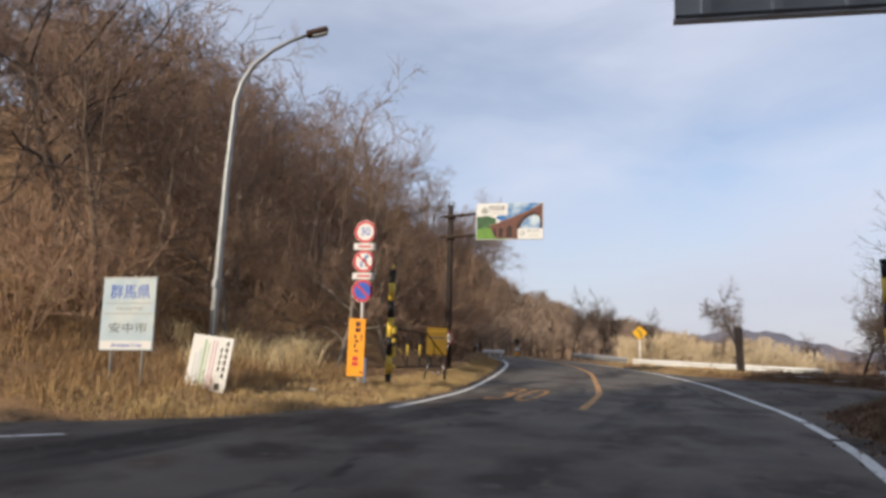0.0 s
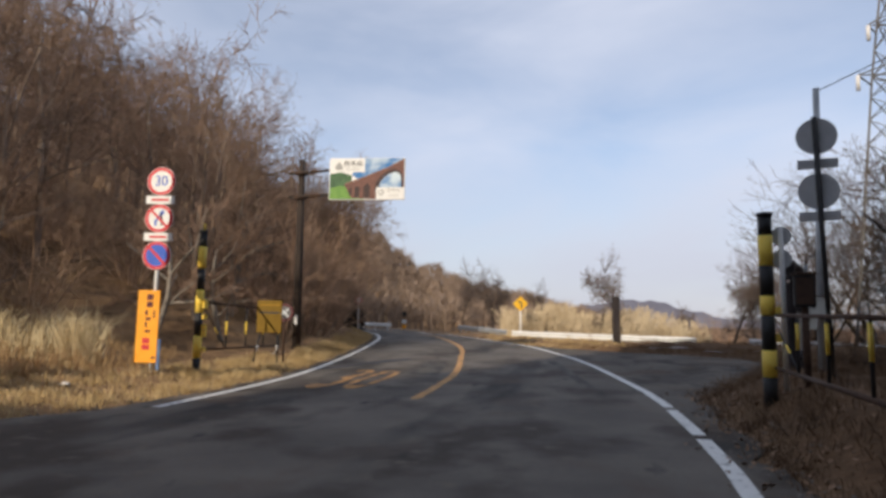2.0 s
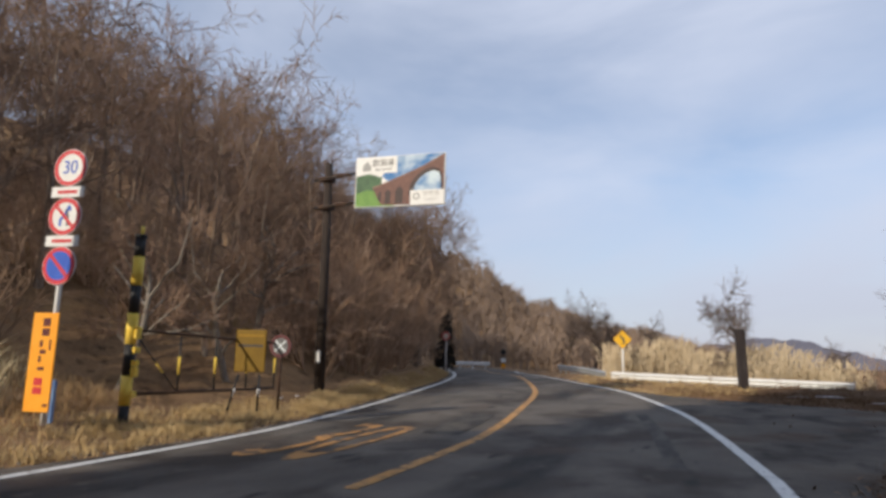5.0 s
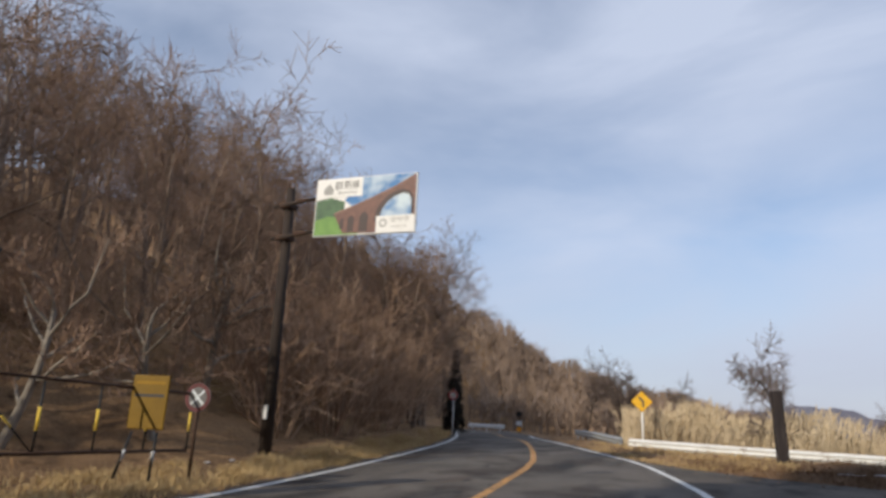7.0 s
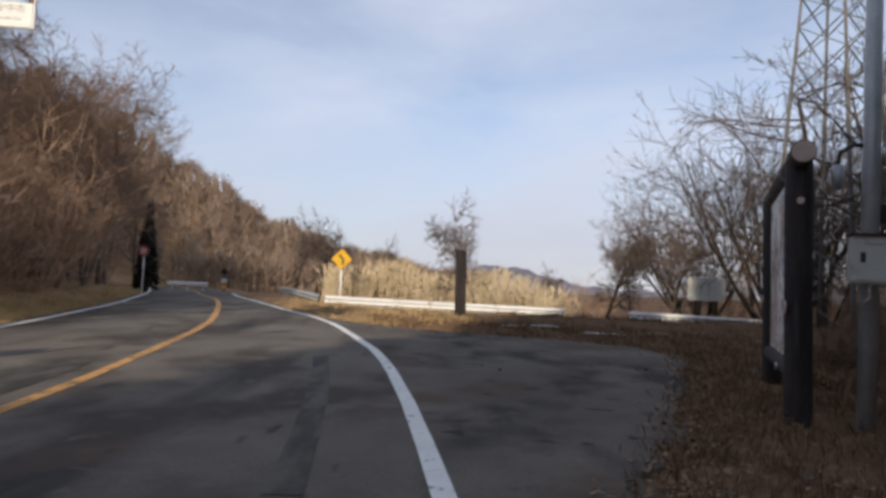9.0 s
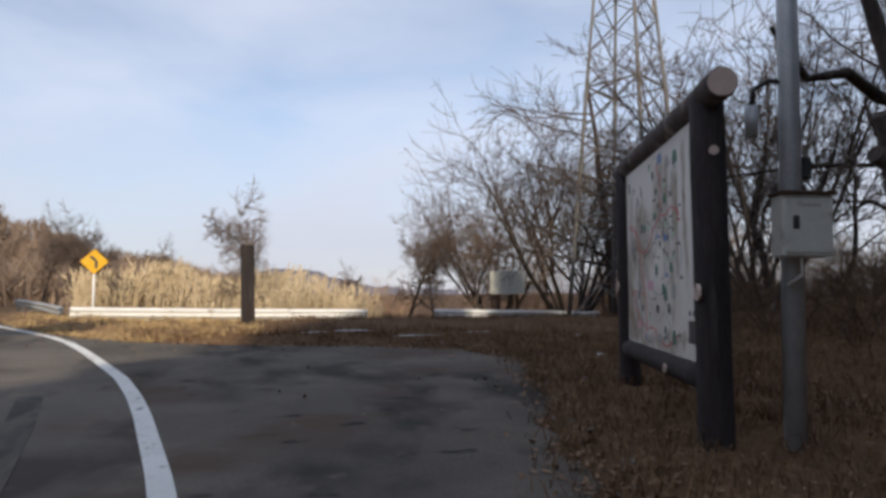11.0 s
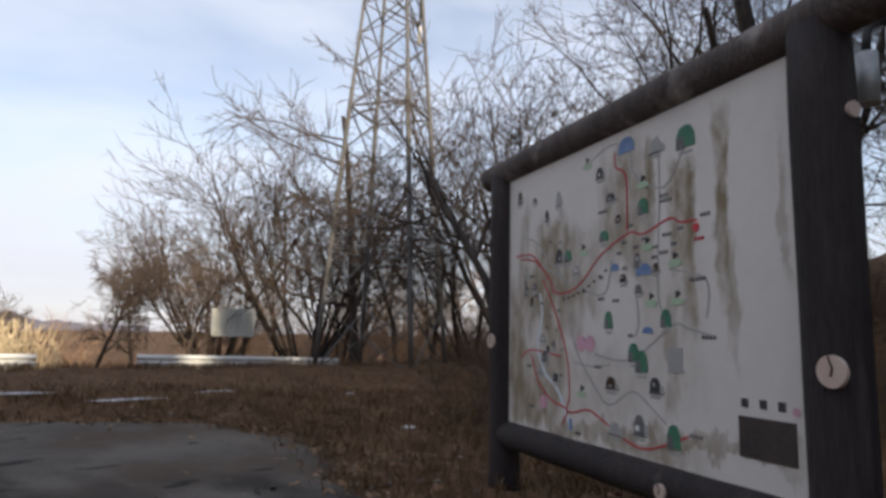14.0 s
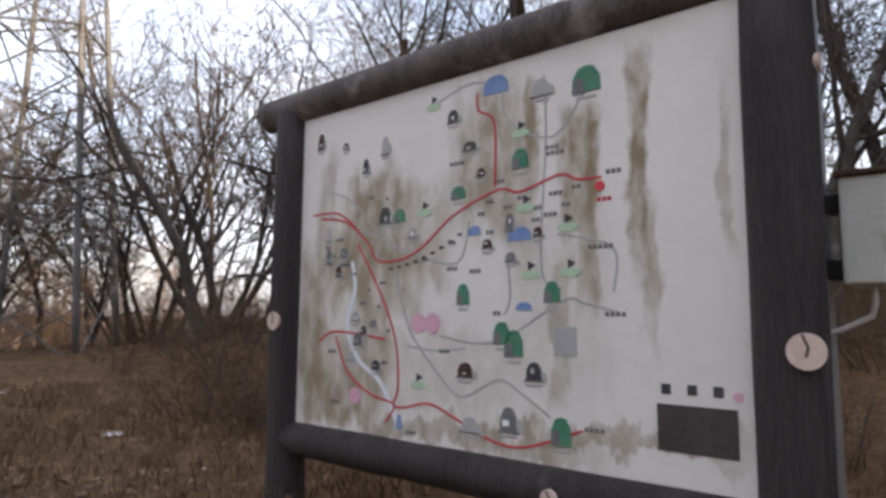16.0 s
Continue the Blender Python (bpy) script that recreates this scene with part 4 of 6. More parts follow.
part("limb", pipe([(-0.85, 0.05, foot + 0.8), (-0.98, 0.04, foot + 1.2), (-1.08, 0.03, foot + 1.42)], [0.15, 0.13, 0.10], 10), M["dark_bark"], snag)
part("limb", pipe([(-0.75, 0.05, foot + 1.75), (-1.3, 0.0, foot + 1.75), (-1.95, -0.1, foot + 1.98), (-2.7, -0.2, foot + 1.8), (-3.3, -0.3, foot + 2.3)], [0.10, 0.085, 0.07, 0.05, 0.025], 8), M["dark_bark"], snag)
part("limb", pipe([(-1.0, 0.1, foot + 2.35), (-0.4, 0.2, foot + 2.35), (0.3, 0.3, foot + 2.2), (0.9, 0.5, foot + 2.6)], [0.075, 0.07, 0.06, 0.03], 8), M["dark_bark"], snag)

for x, y, a, s in [(12.5, 21.2, 30, 0.75), (13.1, 21.0, 150, 0.7), (13.6, 21.5, 260, 0.85), (12.2, 20.3, 80, 0.6), (12.9, 20.0, 200, 0.7)]:
    place(thicket, x, y, a, s)

# far woods on the ridge, uncountable
rng = random.Random(17)
segs = []
for k in range(2300):
    a, r = rng.uniform(-42, 4), rng.uniform(72, 165)
    x, y = 3 + r * math.sin(radians(a)), 12 + r * math.cos(radians(a))
    if x > float(left_edge(min(y, 80))) - 3 and y < 82:
        continue
    z, h = high(x, y), rng.uniform(2.6, 5.0)
    segs.append((x, y, z - 0.5, x + rng.gauss(0, .3), y, z + h * 0.75, 0.14, 0.05))
    for j in range(14):
        t, b, e = rng.uniform(0.2, 0.75), rng.random() * 6.2832, rng.uniform(0.2, 0.36) * h
        segs.append((x, y, z + h * t, x + math.cos(b) * e * 0.7, y + math.sin(b) * e * 0.7, z + h * t + e * 0.8, 0.075, 0.03))
v, f = tubes(segs, 3)
woods = new("far_woods", mesh_of("far_woods", v.tolist(), f.tolist(), M["far_wood"]))
tagged(woods, "leafless brown woods covering the far ridge", "woods", kind="stuff")


# ---- grass and reeds, uncountable ----
def blades(name, spots_, material, label, category="grass"):
    """Bent blades for rows of (x, y, height, width, lean)."""
    rng_ = random.Random(len(spots_))
    v_, f_ = [], []
    xs_, ys_ = np.array([s[0] for s in spots_]), np.array([s[1] for s in spots_])
    zs_ = land(xs_, ys_)
    for (x, y, h, w, lean), z in zip(spots_, zs_):
        a = rng_.random() * 6.2832
        c, s = math.cos(a), math.sin(a)
        b = rng_.random() * 6.2832
        lx, ly = math.cos(b) * lean * h, math.sin(b) * lean * h
        n = len(v_)
        v_ += [(x - c * w, y - s * w, z - 0.03), (x + c * w, y + s * w, z - 0.03), (x + lx * .35 + c * w * .8, y + ly * .35 + s * w * .8, z + h * .6),
               (x + lx * .35 - c * w * .8, y + ly * .35 - s * w * .8, z + h * .6), (x + lx, y + ly, z + h * (1 - 0.3 * lean))]
        f_ += [(n, n + 1, n + 2, n + 3), (n + 3, n + 2, n + 4)]
    ob = new(name, mesh_of(name, v_, f_, material))
    return tagged(ob, label, category, kind="stuff")


rng = random.Random(23)
left_grass = []
for k in range(2600):
    y = rng.uniform(7.5, 34) if rng.random() < 0.8 else rng.uniform(34, 60)
    d = 0.12 + (2.8 if y < 15 else 1.8 if y < 21 else 0.9) * rng.random() ** 1.4
    cx, cy = float(left_edge(y)) - d, y
    for j in range(14):
        left_grass.append((cx + rng.gauss(0, .10), cy + rng.gauss(0, .10), rng.uniform(.05, .21), rng.uniform(.003, .007), rng.uniform(.4, 1.3)))
blades("dry_grass", left_grass, M["straw"], "straw-coloured dry grass on the sunny bank")
bank_grass = []
for k in range(1500):
    y = rng.uniform(7.5, 18)
    cx = float(left_edge(max(y, 13))) - rng.uniform(2.2, 15)
    for j in range(11):
        bank_grass.append((cx + rng.gauss(0, .14), y + rng.gauss(0, .14), rng.uniform(.15, .55), rng.uniform(.004, .008), rng.uniform(.3, 1.0)))
blades("weeds", bank_grass, M["bank_weed"], "reddish brown withered weeds up the sunny bank", "weeds")
plume = []
for cx, cy, n, h in [(-7.5, 15.0, 230, 1.35), (-7.9, 15.4, 150, 1.15), (-8.3, 14.7, 110, 0.95), (-9.3, 14.8, 150, 1.1), (-9.9, 15.2, 100, 0.95), (-10.6, 14.2, 80, 0.85), (-8.8, 12.6, 60, 0.7), (-11.6, 13.4, 70, 0.8), (-12.6, 11.8, 60, 0.8), (-9.4, 17.2, 60, 0.75)]:
    for j in range(n):
        plume.append((cx + rng.gauss(0, .22), cy + rng.gauss(0, .22), h * rng.uniform(.6, 1.15), rng.uniform(.005, .010), rng.uniform(.25, 1.0)))
blades("pampas_grass", plume, M["plume"], "tall pale pampas grass clumps on the bank")
right_grass = []
for k in range(1500):
    q = rng.random()
    if q < 0.35:
        y = rng.uniform(5, 19)
        cx = float(right_edge(y)) + 0.05 + 3.2 * rng.random() ** 1.5
    elif q < 0.7:
        y = rng.uniform(17, 29)
        cx = float(right_edge(y)) - 0.2 + 6 * rng.random() ** 1.3
    else:
        y = rng.uniform(30, 40)
        cx = max(rng.uniform(-1.5, 20), float(right_edge(y)) + 0.1)
    for j in range(12):
        right_grass.append((cx + rng.gauss(0, .13), y + rng.gauss(0, .13), rng.uniform(.05, .24), rng.uniform(.003, .007), rng.uniform(.4, 1.3)))
blades("brown_grass", right_grass, M["brown_grass"], "brown withered grass along the lay-by")
board_weeds = []
for k in range(1500):
    y = rng.uniform(18.5, 31)
    cx = float(right_edge(y)) - 0.1 + 7.5 * rng.random() ** 1.2
    for j in range(10):
        board_weeds.append((cx + rng.gauss(0, .16), y + rng.gauss(0, .16), rng.uniform(.05, .26), rng.uniform(.004, .008), rng.uniform(.5, 1.6)))
blades("weeds", board_weeds, M["rusty_weed"], "rusty brown flattened weeds around the map board", "weeds")
rail_weeds = []
for k in range(900):
    y = rng.uniform(34.5, 39.8)
    cx = rng.uniform(5.6, 21)
    for j in range(11):
        rail_weeds.append((cx + rng.gauss(0, .15), y + rng.gauss(0, .15), rng.uniform(.08, .30), rng.uniform(.004, .009), rng.uniform(.4, 1.2)))
blades("weeds", rail_weeds, M["brown_grass"], "dark brown withered weeds before the guard rail", "weeds")
verge_straw = []
for k in range(420):
    y = rng.uniform(30.2, 39.5)
    cx = max(rng.uniform(-2.5, 4.6), float(right_edge(y)) + 0.05)
    for j in range(12):
        verge_straw.append((cx + rng.gauss(0, .15), y + rng.gauss(0, .15), rng.uniform(.05, .2), rng.uniform(.004, .008), rng.uniform(.4, 1.2)))
blades("dry_grass", verge_straw, M["straw"], "straw-coloured dry grass between lay-by and guard rail")

segs = []
for k in range(4200):
    x, y = rng.uniform(-2.6, 12.5), 41.3 + 8 * rng.random() ** 1.4
    if x < -0.85 - 0.3 * (y - 40.2) or x > 5.5 and rng.random() < (x - 5.5) / 5.0:
        continue
    z, h = max(high(x, y), -0.5), rng.uniform(0.85, 2.2) * (0.92 + 0.16 * math.sin(x * 1.3 + 0.6 * math.sin(x * 3.1))) * (1 - 0.14 * max(0, x - 4) / 5)
    lx, ly = rng.gauss(0.06, .12), rng.gauss(0, .10)
    m1 = (x + lx * h * .5, y + ly * h * .5, z + h * .62)
    tp = (x + lx * h, y + ly * h, z + h)
    segs.append((x, y, z - .1, *m1, .012, .010))
    segs.append((*m1, *tp, .010, .006))
    segs.append((tp[0], tp[1], tp[2] - .05, tp[0] + lx * .8 + rng.gauss(0, .05), tp[1] + ly * .8, tp[2] + .28, .032, .005))
    b = rng.random() * 6.2832
    segs.append((*m1, m1[0] + math.cos(b) * .3, m1[1] + math.sin(b) * .3, m1[2] + .22, .016, .003))
v, f = tubes(segs, 3)
reeds = new("reeds", mesh_of("reeds", v.tolist(), f.tolist(), M["reed"]))
tagged(reeds, "dense stand of tall straw-coloured reeds in the sun", "reeds", kind="stuff")

# fallen leaves along the shaded verge and the edge of the lay-by
lv, lf = [], []
for k in range(7000):
    y = rng.uniform(8, 38)
    q = rng.random()
    x = float(right_edge(y)) + (rng.gauss(0.15, 0.3) if q < 0.3 else 9 * rng.random() ** 1.2)
    if 22 < y < 33 and q > 0.975:
        x = float(right_edge(y)) - 3.5 * rng.random()
    z = max(high(x, y), float(base(y)) + 0.004) + 0.012
    s, a, t1, t2 = rng.uniform(0.016, 0.038), rng.random() * 6.2832, rng.gauss(0, 0.35), rng.gauss(0, 0.35)
    n = len(lv)
    for u, w in ((-1.5, 0), (0, -0.7), (1.5, 0), (0, 0.7)):
        du, dw = u * s, w * s
        lv.append((x + du * math.cos(a) - dw * math.sin(a), y + du * math.sin(a) + dw * math.cos(a), z + du * t1 + dw * t2))
    lf.append((n, n + 1, n + 2, n + 3))
leaves = new("dead_leaves", mesh_of("dead_leaves", lv, lf, M["leaf"]))
tagged(leaves, "fallen brown leaves scattered over verge and asphalt edge", "leaves", kind="stuff")

stone = bmesh.new()
bmesh.ops.create_icosphere(stone, subdivisions=1, radius=1)
sv, sf = np.array([tuple(v_.co) for v_ in stone.verts]), np.array([[v_.index for v_ in f_.verts] for f_ in stone.faces])
stone.free()
gv, gf = [], []
for k in range(1500):
    y = rng.uniform(6, 32)
    if rng.random() < 0.3:
        x = float(left_edge(y)) + rng.gauss(-0.05, 0.12)
    else:
        x = float(right_edge(y)) + rng.gauss(0.0, 0.30)
    s = rng.uniform(0.008, 0.03)
    z = max(high(x, y), float(base(y)) - 0.02)
    gf.append(sf + len(gv) * 12)
    gv.append(sv * np.array([s * rng.uniform(.8, 1.5), s, s * rng.uniform(.5, .8)]) + np.array([x, y, z + s * 0.3]))
gravel = new("gravel", mesh_of("gravel", np.concatenate(gv).tolist(), np.concatenate(gf).tolist(), M["gravel"]))
tagged(gravel, "loose grey-brown gravel along the asphalt edge", "gravel", kind="stuff")


# ---- roadside things ----
def disc_bm(r, thick=0.012, y=0.0, z=0.0):
    return flat(oval(0, z, r, r, 40), y, thick)


def round_sign(parent, z, kind):
    """A round traffic sign plate on a post, facing -y."""
    plate = part("sign_plate", disc_bm(0.30, 0.012, -0.045, z), M["white"], parent, "round white enamel plate")
    part("red_rim", hoop(0, z, 0.225, 0.292, -0.058), M["red"], plate, "red rim")
    if kind == "limit":
        lettering("30", 0.30, M["blue"], plate, Matrix.Translation((0, -0.061, z)) @ UPRIGHT, "numeral", wide=0.95)
    elif kind == "overtaking":
        part("arrow", band([(-0.07, z - 0.15), (-0.07, z - 0.05), (0.01, z + 0.04), (0.06, z + 0.12)], 0.045, -0.0585), M["blue"], plate, "bent blue arrow")
        part("arrow", band([(0.06, z - 0.15), (0.06, z + 0.0), (0.02, z + 0.10)], 0.035, -0.0585), M["ink"], plate, "dark arrow")
        part("arrow_head", flat([(0.0, z + 0.10), (0.12, z + 0.09), (0.08, z + 0.19)], -0.0585), M["blue"], plate)
        part("slash", band([(-0.165, z + 0.165), (0.165, z - 0.165)], 0.05, -0.0625), M["red"], plate, "red slash")
    else:
        part("blue_field", flat(oval(0, z, 0.228, 0.228, 36), -0.0572), M["blue"], plate, "blue field")
        part("slash", band([(-0.16, z + 0.16), (0.16, z - 0.16)], 0.055, -0.0625), M["red"], plate, "red slash")


signs = thing("traffic_sign", pose(-5.81, 15.15, 0.0, 0, 0, 9), "round traffic signs on a white post with an orange board", "traffic sign")
part("post", rod((0, 0, high(-5.81, 15.15) - 0.3), (0, 0, 4.44), 0.038, n=14), M["white"], signs, "white steel post")
for z, k in ((4.13, "limit"), (3.35, "overtaking"), (2.58, "parking")):
    round_sign(signs, z, k)
for z in (3.74, 2.965):
    plate = part("supplementary_plate", box(0.60, 0.012, 0.17, (0, -0.052, z), 0.004), M["white"], signs, "white supplementary plate")
    part("red_bar", box(0.36, 0.004, 0.05, (0, -0.060, z)), M["red"], plate)
board = part("orange_board", box(0.45, 0.02, 1.46, (-0.09, -0.065, 1.13), 0.004), M["orange"], signs, "orange warning board")
for k, (x, z, w, h) in enumerate([(-0.06, 1.72, 0.13, 0.12), (-0.06, 1.57, 0.13, 0.11), (-0.12, 1.40, 0.05, 0.10), (-0.08, 1.28, 0.10, 0.06), (-0.12, 1.17, 0.04, 0.10), (-0.08, 1.03, 0.11, 0.05),
                                  (-0.10, 0.84, 0.15, 0.11), (-0.10, 0.71, 0.16, 0.10), (0.04, 1.38, 0.03, 0.16), (0.07, 0.50, 0.08, 0.04)]):
    part("writing_bar", box(w, 0.004, h, (x, -0.077, z)), M["red"] if k in (6, 7) else M["dull_red"], board)
part("board_stay", box(0.05, 0.05, 0.62, (0.155, -0.03, 0.56)), M["blue_print"], signs, "blue steel stay")


def striped_post(name, x, y, cuts, top_z, label, r=0.085, first="black"):
    """A round post in black and yellow bands that change at the heights cuts; a thin lamp stands on it where top_z is higher."""
    top = thing(name, pose(x, y, 0), label, "gate post", "gate posts")
    for k, (a, b) in enumerate(zip(cuts, cuts[1:])):
        yellow = (k % 2 == 0) == (first == "yellow")
        part("yellow_band" if yellow else "black_band", rod((0, 0, a), (0, 0, b), r * (1.04 if yellow else 1.0), n=18), M["yellow"] if yellow else M["black"], top)
    part("post_cap", rod((0, 0, cuts[-1]), (0, 0, cuts[-1] + 0.06), r * 1.15, n=18), M["black"], top)
    if top_z > cuts[-1] + 0.1:
        part("lamp", rod((0.02, 0, cuts[-1] + 0.05), (0.02, 0, top_z), 0.03, n=10), M["yellow"], top, "small yellow lamp")
    return top


post_l = striped_post("gate_post", -5.55, 16.35, (0.0, 0.44, 0.92, 1.43, 1.94, 2.41, 2.90, 3.22), 3.42, "black and yellow striped steel gate post")
for z, h in ((1.62, 0.20), (1.34, 0.10), (1.12, 0.10), (0.98, 0.16), (0.62, 0.10)):
    part("hinge", box(0.13, 0.08, h, (0.11, 0.02, z), 0.012), M["yellow"], post_l, "yellow hinge plate")


def gate(name, a, b, z_top, z_low, label, group):
    """A swing gate of two rails, uprights and braces, standing open between the plan points a and b."""
    a, b = Vector((*a, 0)), Vector((*b, 0))
    length = (b - a).length
    turn = math.degrees(math.atan2(b.y - a.y, b.x - a.x))
    top = thing(name, pose(a.x, a.y, 0, 0, 0, turn), label, "gate", group)
    part("top_rail", rod((0, 0, z_top + 0.04), (length, 0, z_top - 0.06), 0.024, n=12), M["rust"], top, "dark rusty top rail")
    part("bottom_rail", rod((0, 0, z_low), (length, 0, z_low - 0.02), 0.028, n=12), M["rust"], top, "dark rusty bottom rail")
    n = 4
    for k in range(1, n + 1):
        x = length * k / n
        up = part("upright", rod((x, 0, z_low), (x, 0, z_top - 0.02 * k), 0.018, n=10), M["black"], top)
        part("yellow_band", rod((x, 0, z_low + 0.30), (x, 0, z_low + 0.62), 0.022, n=10), M["yellow"], up)
    for k in (0,):
        x0, x1 = length * k / n, length * (k + 1) / n
        up = part("brace", rod((x0, 0.01, z_top - 0.1), (x1, 0.01, z_low), 0.012, n=10), M["black"], top)
        p, q = Vector((x0, 0.01, z_top - 0.1)), Vector((x1, 0.01, z_low))
        part("yellow_band", rod(p.lerp(q, .45), p.lerp(q, .62), 0.016, n=10), M["yellow"], up)
    return top


gate("swing_gate", (-5.46, 16.45), (-5.46, 20.15), 1.62, 0.62, "open rusty swing gate with yellow bands along the bank", "swing gates")
yb = thing("warning_board", pose(-5.17, 18.95, 0.26, 0, 0, 14), "dark yellow closure board on a striped stand", "sign board")
panel = part("panel", box(0.64, 0.025, 0.84, (0, 0, 1.12), 0.02), M["amber"], yb)
for k in range(7):
    part("writing_bar", box(0.52, 0.004, 0.045, (0, -0.0145, 1.42 - 0.10 * k)), M["ink"] if k == 2 else mat("faded_print", (0.30, 0.17, 0.02), (0.36, 0.21, 0.03)) if k == 0 else M["amber"], panel)
for x, q in ((-0.22, -0.25), (0.22, 0.1)):
    leg = part("leg", rod((x + q * 0.5, -0.12, -0.05), (x, 0, 0.66), 0.022, n=10), M["black"], yb, "striped leg")
    part("white_band", rod((x + q * 0.30, -0.07, 0.22), (x + q * 0.18, -0.045, 0.38), 0.025, n=10), M["white"], leg)
xs = thing("traffic_sign", pose(-5.32, 20.16, 0.20, 0, 0, 12), "small round no-entry sign fixed to the gate end", "traffic sign")
part("post", rod((0, 0, -0.1), (0, 0, 1.6), 0.03, n=10), M["rust"], xs)
pl = part("sign_plate", disc_bm(0.25, 0.012, -0.035, 1.30), M["faded_ink"], xs)
part("red_rim", hoop(0, 1.30, 0.18, 0.245, -0.048), M["dull_red"], pl)
part("slash", band([(-0.12, 1.42), (0.12, 1.18)], 0.04, -0.0485), M["pale_print"], pl)
part("slash", band([(-0.12, 1.18), (0.12, 1.42)], 0.04, -0.0525), M["pale_print"], pl)

# street lamp
lamp = thing("street_lamp", pose(-7.03, 11.0, 0), "tall grey steel street lamp with a curved arm", "street lamp")
part("pole", pipe([(0, 0, 0.1), (0.0, 0.0, 2.4), (0.0, 0.02, 4.6), (0.04, 0.05, 6.3), (0.12, 0.11, 6.75), (0.30, 0.22, 7.18), (0.64, 0.42, 7.58), (0.94, 0.61, 7.84), (1.22, 0.79, 8.02)],
                  [0.085, 0.078, 0.066, 0.055, 0.052, 0.048, 0.044, 0.042, 0.040], 14), M["galv"], lamp)
head = part("lamp_head", box(0.50, 0.22, 0.13, (0, 0, 0), 0.04, Matrix.Translation((1.42, 0.92, 8.13)) @ pose(0, 0, 0, 0, -22, 31)), M["rust"], lamp, "dark grey lamp housing")
part("lens", box(0.34, 0.16, 0.05, (0.03, 0, -0.08), 0.02, Matrix.Translation((1.42, 0.92, 8.13)) @ pose(0, 0, 0, 0, -22, 31)), M["pale_print"], head, "clouded glass lens")
part("junction_cover", box(0.09, 0.03, 0.16, (0, -0.085, 2.35), 0.008), M["galv"], lamp)

# county sign on two legs, and the notice board leaning below the lamp
county = thing("county_sign", pose(-7.90, 9.68, 0.0, 0, -1.5, 12), "pale blue county and city name sign on two steel legs", "sign")
pl = part("panel", box(1.10, 0.03, 1.36, (0, 0, 1.63), 0.006), M["county"], county)
part("panel_frame", box(1.12, 0.04, 0.03, (0, 0.0, 2.327)), M["galv"], county)
for x in (-0.32, 0.33):
    part("leg", rod((x, 0.05, 0.05), (x, 0.05, 2.28), 0.03, n=12), M["galv"], county)
part("name_band", box(1.06, 0.004, 0.16, (0, -0.0165, 1.05)), M["white"], pl, "white lower band")
lettering("群馬県", 0.30, M["blue"], pl, Matrix.Translation((0.02, -0.0175, 2.04)) @ UPRIGHT, wide=0.95)
lettering("安中市", 0.21, M["faded_ink"], pl, Matrix.Translation((0.02, -0.0175, 1.36)) @ UPRIGHT, wide=1.3)
lettering("Gunma Pref", 0.10, M["grey_print"], pl, Matrix.Translation((0.03, -0.0175, 1.74)) @ UPRIGHT, wide=1.1)
for z in (1.84, 1.64):
    part("grey_stripe", box(1.0, 0.004, 0.012, (0, -0.0165, z)), M["grey_print"], pl)
lettering("Annaka City", 0.115, M["blue"], pl, Matrix.Translation((0.02, -0.0205, 1.05)) @ UPRIGHT, wide=1.1)

notice = thing("notice_board", pose(-6.66, 10.42, 0.20, -4, 5.5, 8), "white notice board leaning against the lamp post", "sign")
pl = part("panel", box(0.88, 0.025, 1.06, (0, 0, 0.55), 0.006), M["white"], notice)
for x, w, h, z, m in [(0.33, 0.05, 0.80, 0.62, "ink"), (0.22, 0.035, 0.55, 0.62, "ink"), (0.10, 0.02, 0.90, 0.55, "pink_print"), (0.03, 0.02, 0.90, 0.55, "pink_print"), (-0.06, 0.02, 0.85, 0.52, "pale_green"),
                      (-0.14, 0.05, 0.90, 0.55, "pale_green"), (-0.22, 0.05, 0.75, 0.45, "pale_print"), (-0.31, 0.04, 0.62, 0.42, "pale_print"), (0.26, 0.12, 0.12, 0.14, "ink")]:
    for k in range(max(1, int(h / 0.12)) if m == "ink" and h > 0.2 else 1):
        hh = h if not (m == "ink" and h > 0.2) else 0.085
        part("writing_bar", box(w, 0.004, hh, (x, -0.0155, z if hh == h else z + h / 2 - 0.06 - 0.12 * k)), M[m], pl)

# picture sign over the road
pole = thing("picture_sign", pose(-6.46, 23.5, 0.45), "picture sign of a brick viaduct hung from a dark pole", "road sign")
part("pole", rod((0, 0, -0.4), (-0.06, 0, 6.25), 0.15, 0.11, 16), M["pole_wood"], pole, "dark wooden pole")
for z in (5.78, 4.96):
    arm = part("arm", rod((-0.42, -0.12, z), (1.25, -0.42, z), 0.045, n=10), M["pole_wood"], pole)
    part("clamp", box(0.34, 0.34, 0.12, (-0.04, -0.05, z), 0.02), M["rust"], arm)
    part("turnbuckle", rod((0.45, -0.30, z), (0.85, -0.36, z), 0.075, 0.03, 10), M["rust"], arm)
part("wire_hook", rod((-0.13, 0, 6.2), (-0.13, 0, 6.42), 0.02, n=8), M["rust"], pole)
part("wire_hook", rod((0.04, 0, 6.2), (0.04, 0, 6.42), 0.02, n=8), M["rust"], pole)
part("marker_plate", box(0.10, 0.02, 0.30, (0.02, -0.16, 0.85)), M["white"], pole, "small white marker plate")
PW, PH = 2.50, 1.38
pic = part("picture_panel", box(PW, 0.05, PH, (0, 0, 0), 0.008), M["white"], pole, "flat panel printed with a viaduct")
pic.matrix_local = pose(2.44, -0.47, 5.435, 0, 0, 6)


def px(points):
    return [((u - 0.5) * PW, (0.5 - v) * PH) for u, v in points]


